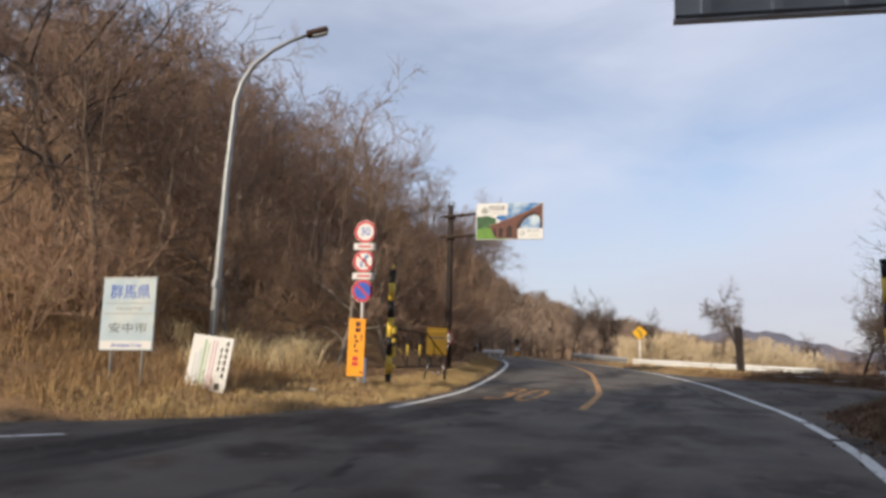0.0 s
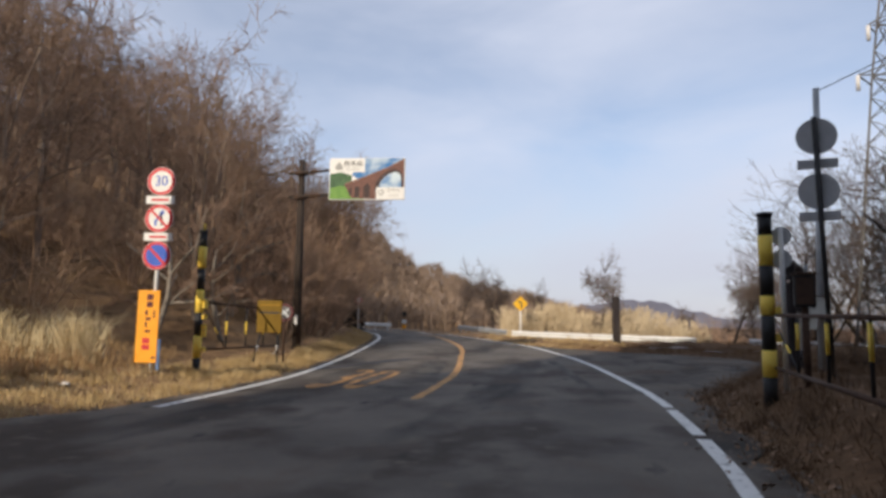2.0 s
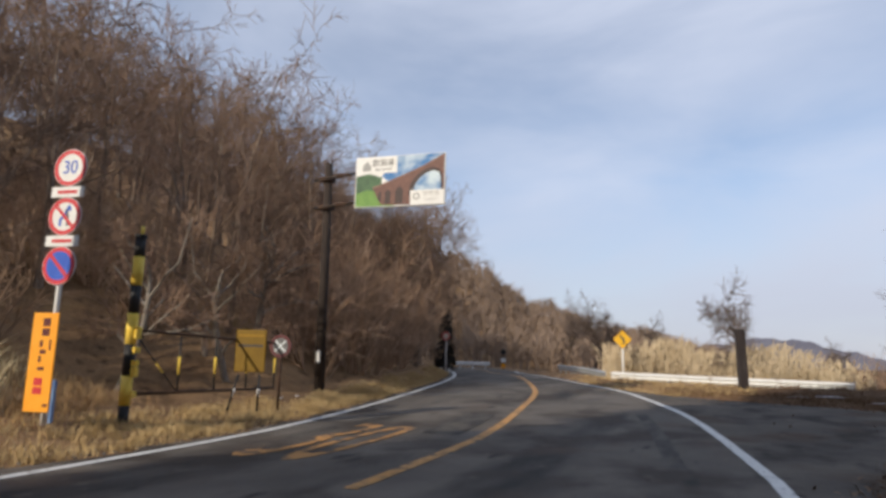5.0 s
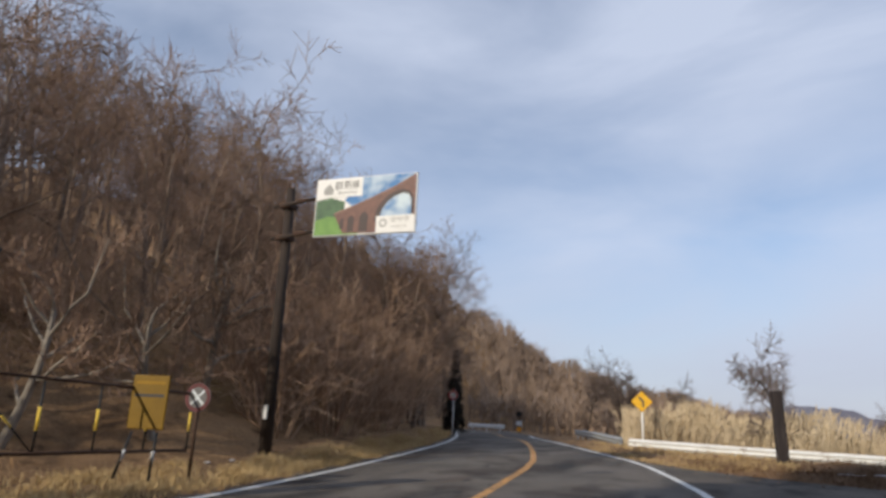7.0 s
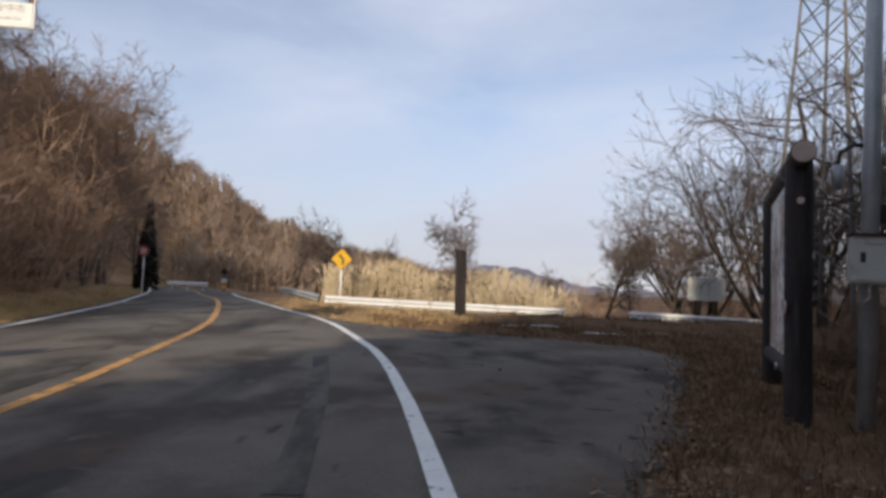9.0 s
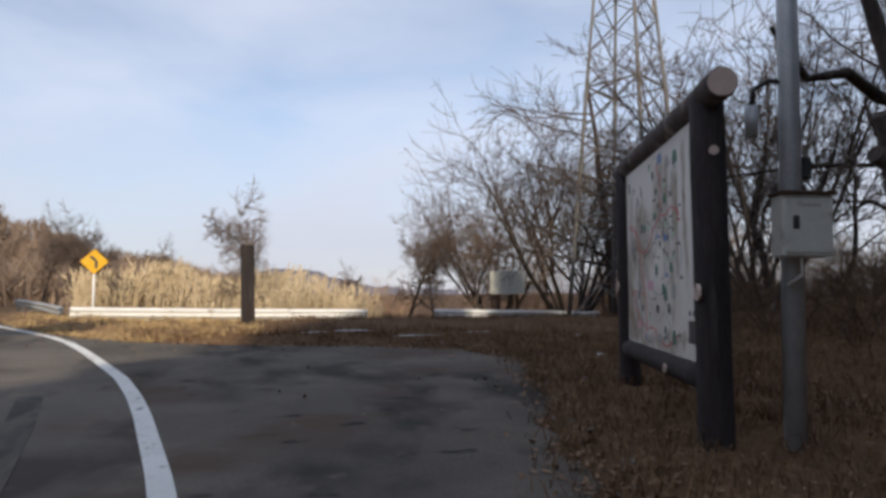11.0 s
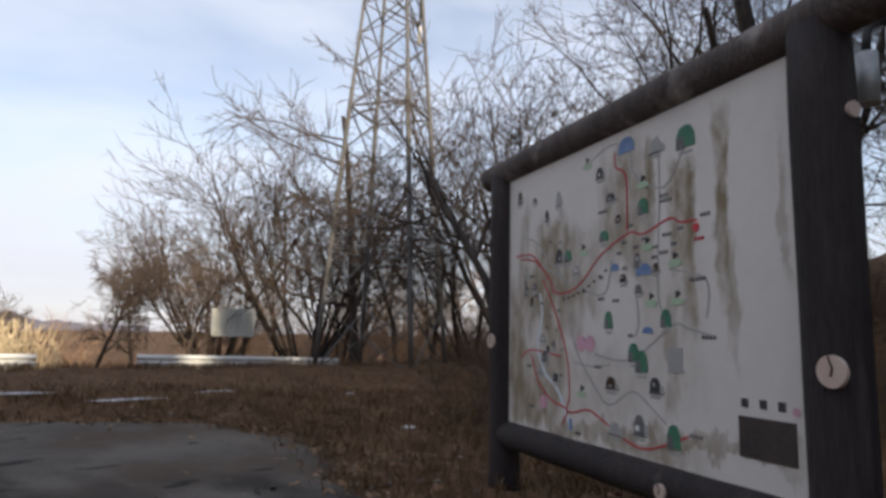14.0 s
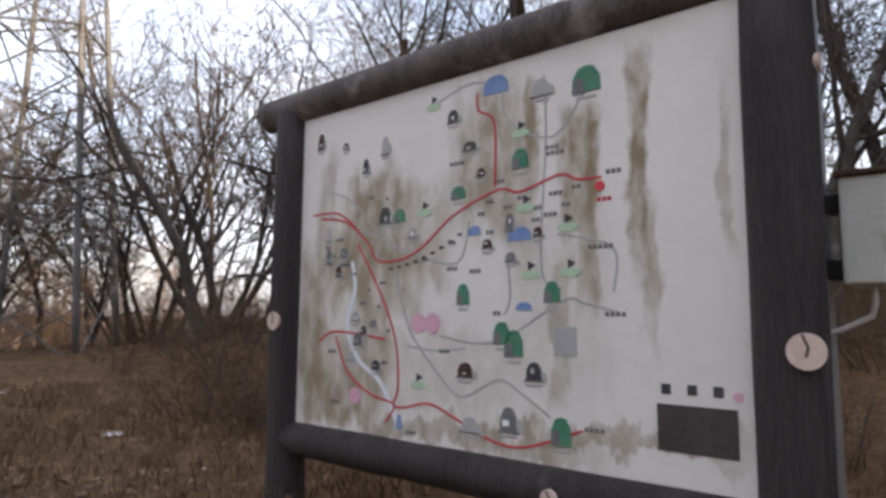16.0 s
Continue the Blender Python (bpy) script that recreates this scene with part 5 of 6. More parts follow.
S = 0.0263
part("sky_print", flat(px([(0.47, 0.01), (0.99, 0.01), (0.99, 0.70), (0.40, 0.55), (0.30, 0.40)]), -S + 0.001, 0.002), M["pic_sky"], pic, "printed blue sky and cloud")
part("trees_print", flat(px([(0.01, 0.38), (0.16, 0.34), (0.30, 0.42), (0.30, 0.56), (0.22, 0.68), (0.01, 0.74)]), -S + 0.0, 0.003), M["pic_trees"], pic, "printed dark trees")
part("meadow_print", flat(px([(0.01, 0.73), (0.14, 0.66), (0.30, 0.70), (0.42, 0.90), (0.46, 0.985), (0.01, 0.985)]), -S + 0.0, 0.004), M["pic_grass"], pic, "printed green meadow")
part("viaduct_print", flat(px([(0.20, 0.62), (0.36, 0.52), (0.55, 0.39), (0.78, 0.22), (0.988, 0.02), (0.988, 0.72), (0.66, 0.985), (0.30, 0.96), (0.25, 0.80)]), -S, 0.005), M["pic_brick"], pic, "printed red brick viaduct")
part("parapet_print", band(px([(0.20, 0.625), (0.36, 0.525), (0.55, 0.395), (0.78, 0.225), (0.98, 0.035)]), 0.030, -S - 0.001, 0.0052), M["pic_ledge"], pic, "printed pale parapet")
part("rim_print", flat(px([(0.60, 0.80), (0.62, 0.60), (0.67, 0.45), (0.75, 0.335), (0.85, 0.27), (0.93, 0.30), (0.97, 0.40), (0.975, 0.74)]), -S - 0.001, 0.0056), M["pic_shade"], pic, "printed shaded underside of the arch")
part("opening_print", flat(px([(0.655, 0.74), (0.675, 0.60), (0.72, 0.48), (0.79, 0.385), (0.87, 0.335), (0.93, 0.37), (0.95, 0.46), (0.955, 0.74)]), -S - 0.001, 0.0062), M["pic_sky"], pic, "printed sky through the arch")
for u, v, w, h in ((0.50, 0.78, 0.085, 0.34), (0.375, 0.80, 0.065, 0.28), (0.285, 0.79, 0.04, 0.20)):
    part("arch_print", flat(px([(u - w / 2, v + h / 2), (u - w / 2, v - h * 0.25), (u - w * 0.2, v - h * 0.45), (u + w * 0.2, v - h * 0.47), (u + w / 2, v - h * 0.28), (u + w / 2, v + h / 2)]), -S - 0.001, 0.0056), M["pic_shade"], pic, "printed dark arch")
lab = part("name_label", flat(px([(0.005, 0.01), (0.47, 0.01), (0.47, 0.335), (0.005, 0.335)]), -S - 0.002, 0.005), M["white"], pic, "white name label")
lettering("群馬県", 0.215, M["ink"], lab, Matrix.Translation((-0.46, -S - 0.0085, 0.49)) @ UPRIGHT)
lettering("Gunma Pref", 0.095, M["ink"], lab, Matrix.Translation((-0.46, -S - 0.0085, 0.33)) @ UPRIGHT)
part("emblem", flat([(-1.04, 0.30), (-0.82, 0.30), (-0.80, 0.42), (-0.93, 0.57), (-1.06, 0.42)], -S - 0.0075, 0.002), M["grey_print"], lab, "grey emblem")
lab = part("name_label", flat(px([(0.625, 0.705), (0.985, 0.705), (0.985, 0.985), (0.625, 0.985)]), -S - 0.002, 0.007), M["white"], pic, "white name label")
lettering("安中市", 0.155, M["grey_print"], lab, Matrix.Translation((0.88, -S - 0.011, -0.39)) @ UPRIGHT)
lettering("Annaka City", 0.075, M["grey_print"], lab, Matrix.Translation((0.87, -S - 0.011, -0.54)) @ UPRIGHT)
part("emblem", hoop(0.48, -0.45, 0.055, 0.095, -S - 0.0095, 0.002, 20), M["grey_print"], lab, "grey emblem")
part("under_rail", box(PW, 0.05, 0.05, (0, 0.05, -0.45)), M["sign_back"], pic)

# overhead sign seen from behind at the start
gantry = thing("overhead_sign", pose(1.92, 7.98, -0.03, 0, 0, 10), "large grey overhead road sign seen from behind", "road sign")
back = part("panel", box(5.4, 0.05, 1.7, (2.78, 0.05, 6.12), 0.01), M["gantry"], gantry)
part("edge_rail", box(5.44, 0.10, 0.06, (2.78, 0.0, 5.255)), M["gantry"], back)
part("lower_lip", box(5.44, 0.03, 0.03, (2.78, -0.14, 5.235)), M["faded_ink"], back)
for k in range(7):
    part("stiffener", box(0.10, 0.12, 1.68, (0.42 + 0.80 * k, -0.037, 6.09), 0.01), M["gantry"], back)
part("mast", rod((5.9, 0.25, -0.2), (5.9, 0.25, 7.2), 0.16, 0.13, 18), M["galv"], gantry)
for z in (5.75, 6.5):
    part("beam", rod((5.9, 0.25, z), (0.3, 0.25, z), 0.07, 0.05, 12), M["galv"], gantry)
    for k in range(4):
        part("bracket", box(0.06, 0.22, 0.06, (0.9 + 1.4 * k, 0.16, z)), M["galv"], gantry)

# signs and gate of the opposite side, seen from behind
post_r = striped_post("gate_post", 5.38, 13.5, (0.2, 0.62, 1.00, 1.50, 1.78, 2.22, 2.66, 2.94), 2.94, "black and yellow striped steel gate post in the shade", r=0.095)
for z in (1.56, 1.18):
    part("hinge", box(0.13, 0.08, 0.12, (0.11, 0.0, z), 0.012), M["yellow"], post_r, "yellow hinge plate")
gate("swing_gate", (5.44, 13.35), (4.95, 8.0), 1.46, 0.76, "open dark swing gate with yellow bands on the shaded verge", "swing gates")
back_signs = thing("traffic_sign", pose(6.50, 14.6, 0, 0, 0, -14), "two round traffic signs seen from behind on a dark post", "traffic sign")
part("post", rod((0.08, 0, 0.3), (-0.03, 0, 4.75), 0.04, n=12), M["black"], back_signs)
for z in (4.44, 3.53):
    pl = part("sign_plate", disc_bm(0.30, 0.012, 0.06, z), M["sign_back"], back_signs, "grey back of a round sign")
    part("clamp", box(0.12, 0.05, 0.05, (0, 0.03, z)), M["galv"], pl)
for z in (3.98, 3.12):
    part("supplementary_plate", box(0.58, 0.012, 0.16, (0, 0.055, z), 0.004), M["sign_back"], back_signs)
small = thing("delineator_post", pose(5.62, 13.6, 0.45, 0, 0, -14), "white post with two small round reflectors seen from behind", "delineator")
part("post", rod((0, 0, -0.2), (0, 0, 2.35), 0.035, n=12), M["white"], small)
for z in (2.22, 1.88):
    part("reflector", disc_bm(0.14, 0.02, 0.06, z), M["sign_back"], small, "grey back of a reflector")
cabinet = thing("control_cabinet", pose(5.86, 13.45, 0.55, 0, 0, -14), "dark control cabinet on a post by the gate", "cabinet")
part("post", rod((0, 0, -0.2), (0, 0, 1.1), 0.05, n=12), M["rust"], cabinet)
body = part("body", box(0.28, 0.20, 0.46, (0, 0, 1.30), 0.03), M["black"], cabinet)
part("door", box(0.22, 0.012, 0.38, (0, -0.104, 1.30), 0.004), M["rust"], body)
part("hood", box(0.33, 0.25, 0.03, (0, 0, 1.545), 0.01), M["rust"], body)

# distant road signs
white_sign = thing("traffic_sign", pose(-13.95, 51.0, 0.34), "round white and red sign on a white post", "traffic sign")
part("post", rod((0, 0, -0.3), (0, 0, 2.75), 0.045, n=10), M["white"], white_sign)
pl = part("sign_plate", disc_bm(0.32, 0.015, -0.06, 2.52), M["white"], white_sign)
part("red_rim", hoop(0, 2.52, 0.20, 0.31, -0.076, 0.003, 28), M["red"], pl)
yellow_sign = thing("warning_sign", pose(-0.57, 40.3, 0.05, 0, 0, 3), "yellow diamond curve warning sign on a white post", "traffic sign")
part("post", rod((0, 0, -0.3), (0, 0, 2.6), 0.045, n=10), M["white"], yellow_sign)
pl = part("sign_plate", box(0.62, 0.015, 0.62, (0, -0.06, 0), 0.03, Matrix.Translation((0, 0, 2.35)) @ Matrix.Rotation(radians(45), 4, "Y")), mat("warning_yellow", (0.70, 0.38, 0.015), (0.80, 0.47, 0.03), 5, 0.5, 0), yellow_sign, "yellow diamond plate")
part("bend_arrow", band([(0.06, 2.12), (0.06, 2.36), (-0.06, 2.48), (-0.12, 2.52)], 0.085, -0.0705), M["ink"], pl, "black bend arrow")
far_post = thing("roadside_mirror", pose(-14.5, 66.5, -0.3), "dark roadside mirror and white plate on a post", "road mirror")
part("post", rod((0, 0, -0.4), (0, 0, 2.5), 0.05, n=10), M["rust"], far_post)
part("mirror", disc_bm(0.26, 0.10, -0.05, 2.3), M["black"], far_post)
part("plate", box(0.45, 0.02, 0.35, (0, -0.07, 1.55)), M["white"], far_post)
part("orange_plate", box(0.40, 0.02, 0.35, (0, -0.07, 1.05)), M["orange"], far_post)

# wooden post on the verge
stump = thing("wooden_post", pose(4.33, 33.36, 0.37, 0, -1.5, 20), "square dark weathered wooden post on the verge", "post")
part("shaft", box(0.30, 0.26, 2.42, (0, 0, 0.99), 0.035), M["wood"], stump)
part("cap", box(0.24, 0.20, 0.05, (0, 0, 2.215), 0.02), M["log"], stump, "weathered top")


# ---- guard rails ----
def guard_rail(points, tops, material, label):
    """A W-beam rail along plan points at the heights of its upper edge, with a post under every joint."""
    a = Vector((*points[0], 0))
    top = thing("guard_rail", Matrix.Translation(a), label, "guard rail", "guard rails")
    prof = [(0.0, 0.0), (0.035, -0.04), (0.075, -0.07), (0.075, -0.11), (0.02, -0.155), (0.02, -0.185), (0.075, -0.23), (0.075, -0.27), (0.035, -0.30), (0.0, -0.34)]
    prof = prof + [(x - 0.012, z) for x, z in prof[::-1]]
    for (p, q), (za, zb) in zip(zip(points, points[1:]), zip(tops, tops[1:])):
        p, q = Vector((*p, 0)), Vector((*q, 0))
        d = (q - p).normalized()
        out = Vector((d.y, -d.x, 0))
        bm, rows = bmesh.new(), []
        for e, z in ((p, za), (q, zb)):
            rows.append([bm.verts.new(e - a + out * (x + 0.06) + Vector((0, 0, z + zz))) for x, zz in prof])
        n = len(prof)
        for k in range(n):
            bm.faces.new((rows[0][k], rows[0][(k + 1) % n], rows[1][(k + 1) % n], rows[1][k]))
        bm.faces.new(rows[0])
        bm.faces.new(rows[1][::-1])
        bmesh.ops.recalc_face_normals(bm, faces=bm.faces)
        part("beam", bm, material, top)
        for t in (0.12, 0.5, 0.88) if (q - p).length > 3 else (0.3,):
            e = p.lerp(q, t)
            g = high(e.x, e.y)
            part("post", rod(e - a + Vector((0, 0, g - 0.2)), e - a + Vector((0, 0, za + (zb - za) * t - 0.03)), 0.057, n=12), material, top)
    return top


guard_rail([(-0.85, 38.4), (3.4, 38.9), (8.6, 39.3)], [0.90, 0.80, 0.72], M["white_rail"], "white painted guard rail in front of the reeds")
guard_rail([(11.2, 39.4), (15.0, 39.3), (18.2, 39.2)], [0.70, 0.62, 0.54], M["white_rail"], "white guard rail with stained paint beside the lay-by")
guard_rail([(-6.6, 54.0), (-4.5, 48.4), (-2.8, 43.6), (-1.05, 38.5)], [1.05, 1.02, 0.98, 0.92], M["galv"], "grey steel guard rail curving along the road")
guard_rail([(-19.0, 66.0), (-16.0, 67.0)], [1.05, 1.05], M["white_rail"], "short white guard rail beyond the bend")

white_board = thing("notice_board", pose(14.9, 40.9, high(15.4, 41.3), 0, 0, -24), "plain white notice board on legs behind the rail", "sign")
part("panel", box(1.45, 0.03, 0.98, (0, 0, 1.74 - high(15.4, 41.3)), 0.006), M["box"], white_board)
for x in (-0.4, 0.4):
    part("leg", box(0.12, 0.06, 1.8, (x, 0.05, 0.75 - high(15.4, 41.3))), M["rust"], white_board)

# ---- pylon ----
pylon = thing("pylon", pose(16.45, 34.3, high(16.45, 34.3) - 0.1, 0, 0, 28) @ Matrix.Scale(1.12, 4), "grey steel lattice power pylon among the trees", "pylon")


def half(z):
    return 1.30 - 0.066 * z if z < 11 else max(0.16, 0.574 - 0.09 * (z - 11))


def bar(p, q, w, name, parent):
    a, b = Vector(p), Vector(q)
    turn = (b - a).to_track_quat("Z", "Y").to_matrix().to_4x4()
    return part(name, box(w, w * 0.75, (b - a).length, m=Matrix.Translation((a + b) / 2) @ turn), M["pylon"], parent)


levels = [0, 1.6, 3.1, 4.5, 5.8, 7.0, 8.1, 9.1, 10.0, 10.8, 11.9, 13.0, 14.2, 15.2]
corner = [(-1, -1), (1, -1), (1, 1), (-1, 1)]
for cx, cy in corner:
    leg = part("leg", pipe([(cx * half(z), cy * half(z), z) for z in levels], [0.075 if z < 8 else 0.055 for z in levels], 4), M["pylon"], pylon)
for a, b in zip(levels, levels[1:]):
    for i in range(4):
        (x0, y0), (x1, y1) = corner[i], corner[(i + 1) % 4]
        ha, hb = half(a), half(b)
        bar((x0 * ha, y0 * ha, a), (x1 * hb, y1 * hb, b), 0.036, "brace", pylon)
        bar((x1 * ha, y1 * ha, a), (x0 * hb, y0 * hb, b), 0.036, "brace", pylon)
        if b in (3.1, 7.0, 10.8, 13.0):
            bar((x0 * hb, y0 * hb, b), (x1 * hb, y1 * hb, b), 0.06, "strut", pylon)
for z, w in ((10.5, 2.0), (12.6, 1.35), (14.6, 1.1)):
    for sx in (-1, 1):
        for sy in (-1, 1):
            bar((sx * half(z), sy * half(z), z), (sx * w, 0, z + 0.02), 0.05, "cross_arm", pylon)
            bar((sx * half(z + 0.6), sy * half(z + 0.6), z + 0.6), (sx * w, 0, z + 0.02), 0.05, "cross_arm", pylon)
        part("insulator", rod((sx * w, 0, z), (sx * w, 0, z - 0.6), 0.07, n=10), M["litter"], pylon, "pale insulator string")

# ---- map board ----
mb = thing("map_board", pose(8.09, 21.37, -0.115, 0, 0, -112), "large illustrated tourist map board framed in dark logs", "map board")


def log_bar(p, q, r, seed, n=20, m=None):
    """A slightly uneven round log."""
    rng_ = random.Random(seed)
    p, q = Vector(p), Vector(q)
    pts = [p.lerp(q, k / 8) for k in range(9)]
    bm = pipe(pts, [r * rng_.uniform(0.96, 1.04) for _ in pts], n)
    return bm


for x, s in ((1.54, 1), (-1.545, 2)):
    gz = high(8.09 - 0.375 * x, 21.37 - 0.927 * x)
    part("post", log_bar((x, 0.03, gz - 0.4), (x, 0.03, 2.95), 0.135, s), M["wood"], mb, "dark stained log post")
top_log = part("top_log", log_bar((-1.86, 0.03, 2.985), (1.90, 0.03, 2.985), 0.115, 5), M["log"], mb, "weathered log beam")
part("log_end", disc_bm(0.108, 0.01), M["sawn"], top_log, "pale sawn log end").matrix_local = Matrix.Translation((1.903, 0.03, 2.985)) @ Matrix.Rotation(radians(90), 4, "Z")
part("bottom_log", log_bar((-1.5, 0.03, 0.735), (1.5, 0.03, 0.735), 0.115, 7), M["wood"], mb, "dark stained log beam")
for x, z, r in ((1.62, 1.42, 0.066), (-1.545, 1.50, 0.06), (0.55, 0.72, 0.04)):
    peg = part("peg_end", disc_bm(r, 0.02, -0.095 if r > 0.05 else -0.082, 0), M["sawn"], mb, "pale sawn peg end")
    peg.location = (x, 0.0, z)
    part("crack", band([(-0.01, r * 0.9), (0.008, r * 0.2), (-0.002, -r * 0.3)], 0.008, -0.1155 if r > 0.05 else -0.1025), M["rust"], peg)
side = part("peg_end", disc_bm(0.036, 0.02), M["sawn"], mb, "pale sawn peg end")
side.matrix_local = Matrix.Translation((1.67, 0.03, 2.52)) @ Matrix.Rotation(radians(90), 4, "Z")
mp = part("map_panel", box(2.83, 0.03, 2.03, (0, 0.015, 1.855), 0.004), M["panel"], mb, "stained white enamel map panel")
part("panel_rim", box(2.86, 0.02, 0.05, (0, 0.012, 2.868)), M["wood"], mb)
part("back_batten", box(2.9, 0.05, 0.12, (0, 0.06, 1.9)), M["wood"], mb)


def uv(points):
    return [(-1.40 + 2.80 * u, 2.865 - 2.02 * v) for u, v in points]


def smooth(points, n=5):
    """More points along a curve."""
    out, p = [], [Vector(q) for q in points]
    for i in range(len(p) - 1):
        a, b, c, d = p[max(i - 1, 0)], p[i], p[i + 1], p[min(i + 2, len(p) - 1)]
        for k in range(n):
            t = k / n
            out.append(tuple(0.5 * ((2 * b) + (c - a) * t + (2 * a - 5 * b + 4 * c - d) * t * t + (3 * b - a - 3 * c + d) * t ** 3)))
    return out + [tuple(p[-1])]


RED = [[(0.071, 0.345), (0.158, 0.366), (0.232, 0.442), (0.259, 0.493), (0.332, 0.494), (0.394, 0.458), (0.466, 0.386), (0.573, 0.332), (0.622, 0.345), (0.704, 0.316), (0.736, 0.333), (0.782, 0.337)],
       [(0.567, 0.323), (0.566, 0.152), (0.529, 0.109), (0.526, 0.06)],
       [(0.197, 0.439), (0.251, 0.548), (0.294, 0.65), (0.32, 0.747), (0.326, 0.858), (0.314, 0.907), (0.345, 0.911), (0.41, 0.893), (0.479, 0.924), (0.567, 0.967), (0.636, 0.966), (0.742, 0.912)],
       [(0.074, 0.739), (0.13, 0.706), (0.287, 0.724)], [(0.131, 0.72), (0.17, 0.822), (0.241, 0.883), (0.314, 0.907), (0.291, 0.96)], [(0.04, 0.33), (0.13, 0.335), (0.20, 0.40)]]
for r in RED:
    part("route_line", band(smooth(uv(r)), 0.012, -0.0, 0.0035), M["red_print"], mp, "printed red route")
GREY = [[(0.068, 0.254), (0.156, 0.288), (0.231, 0.371), (0.3, 0.449), (0.325, 0.585), (0.342, 0.65), (0.365, 0.714), (0.438, 0.818), (0.492, 0.865), (0.574, 0.814), (0.627, 0.844), (0.681, 0.891)],
        [(0.438, 0.709), (0.519, 0.725), (0.594, 0.708), (0.708, 0.618), (0.749, 0.626), (0.808, 0.646)], [(0.674, 0.06), (0.677, 0.226), (0.666, 0.541), (0.709, 0.591)],
        [(0.06, 0.32), (0.231, 0.407), (0.379, 0.489), (0.48, 0.513), (0.507, 0.407)], [(0.596, 0.522), (0.601, 0.609), (0.588, 0.651)], [(0.70, 0.46), (0.80, 0.50), (0.80, 0.60)],
        [(0.75, 0.13), (0.69, 0.22), (0.60, 0.16), (0.58, 0.06)], [(0.42, 0.06), (0.50, 0.03), (0.56, 0.04)], [(0.35, 0.74), (0.42, 0.75), (0.50, 0.74)]]
for r in GREY:
    part("road_line", band(smooth(uv(r)), 0.010, -0.0, 0.0025), M["grey_print"], mp, "printed grey road")
part("river_line", band(smooth(uv([(0.18, 0.491), (0.191, 0.58), (0.167, 0.684), (0.205, 0.786), (0.273, 0.847), (0.33, 0.967)])), 0.03, 0.0, 0.002), M["pale_print"], mp, "printed pale blue river")
for k in range(9):
    u, v = 0.30 + 0.023 * k, 0.52 - 0.003 * k - 0.0009 * k * k
    part("railway_dash", flat(rect(*uv([(u, v)])[0], 0.030, 0.014), 0.0, 0.003), M["ink"], mp)


def dome(u, v, w, h):
    cx, cz = uv([(u, v)])[0]
    return [(cx - w / 2, cz - h / 2), (cx + w / 2, cz - h / 2), (cx + w * 0.46, cz + h * 0.1), (cx + w * 0.25, cz + h * 0.45), (cx, cz + h / 2), (cx - w * 0.28, cz + h * 0.42), (cx - w * 0.47, cz + h * 0.05)]


for u, v, w, h in [(0.493, 0.598, 0.085, 0.11), (0.687, 0.597, 0.09, 0.10), (0.582, 0.697, 0.10, 0.11), (0.608, 0.722, 0.11, 0.13), (0.702, 0.92, 0.11, 0.13), (0.623, 0.259, 0.10, 0.10), (0.48, 0.324, 0.10, 0.07), (0.757, 0.095, 0.15, 0.13), (0.323, 0.366, 0.09, 0.08)]:
    hs = part("hill_symbol", flat(dome(u, v, w, h), 0.0, 0.0045), M["green_print"], mp, "printed green hill")
    part("hill_shade", flat(dome(u - w * .09, v + h * .12, w * .45, h * .6), 0.0, 0.0053), M["faded_ink"], hs)
    part("caption", flat(rect(*uv([(u, v + h * .26 + .012)])[0], w * .7, 0.014), 0.0, 0.003), M["grey_print"], hs)
for u, v in [(0.414, 0.068), (0.624, 0.195), (0.634, 0.387), (0.717, 0.445), (0.643, 0.554), (0.722, 0.553), (0.393, 0.368), (0.381, 0.846)]:
    cx, cz = uv([(u, v)])[0]
    g = part("golf_symbol", flat(oval(cx, cz, 0.055, 0.022, 20), 0.0, 0.004), M["pale_green"], mp, "printed pale green oval")
    part("flag", flat([(cx - 0.01, cz + 0.02), (cx + 0.03, cz + 0.045), (cx - 0.01, cz + 0.065)], 0.0, 0.005), M["ink"], g)
rng = random.Random(9)
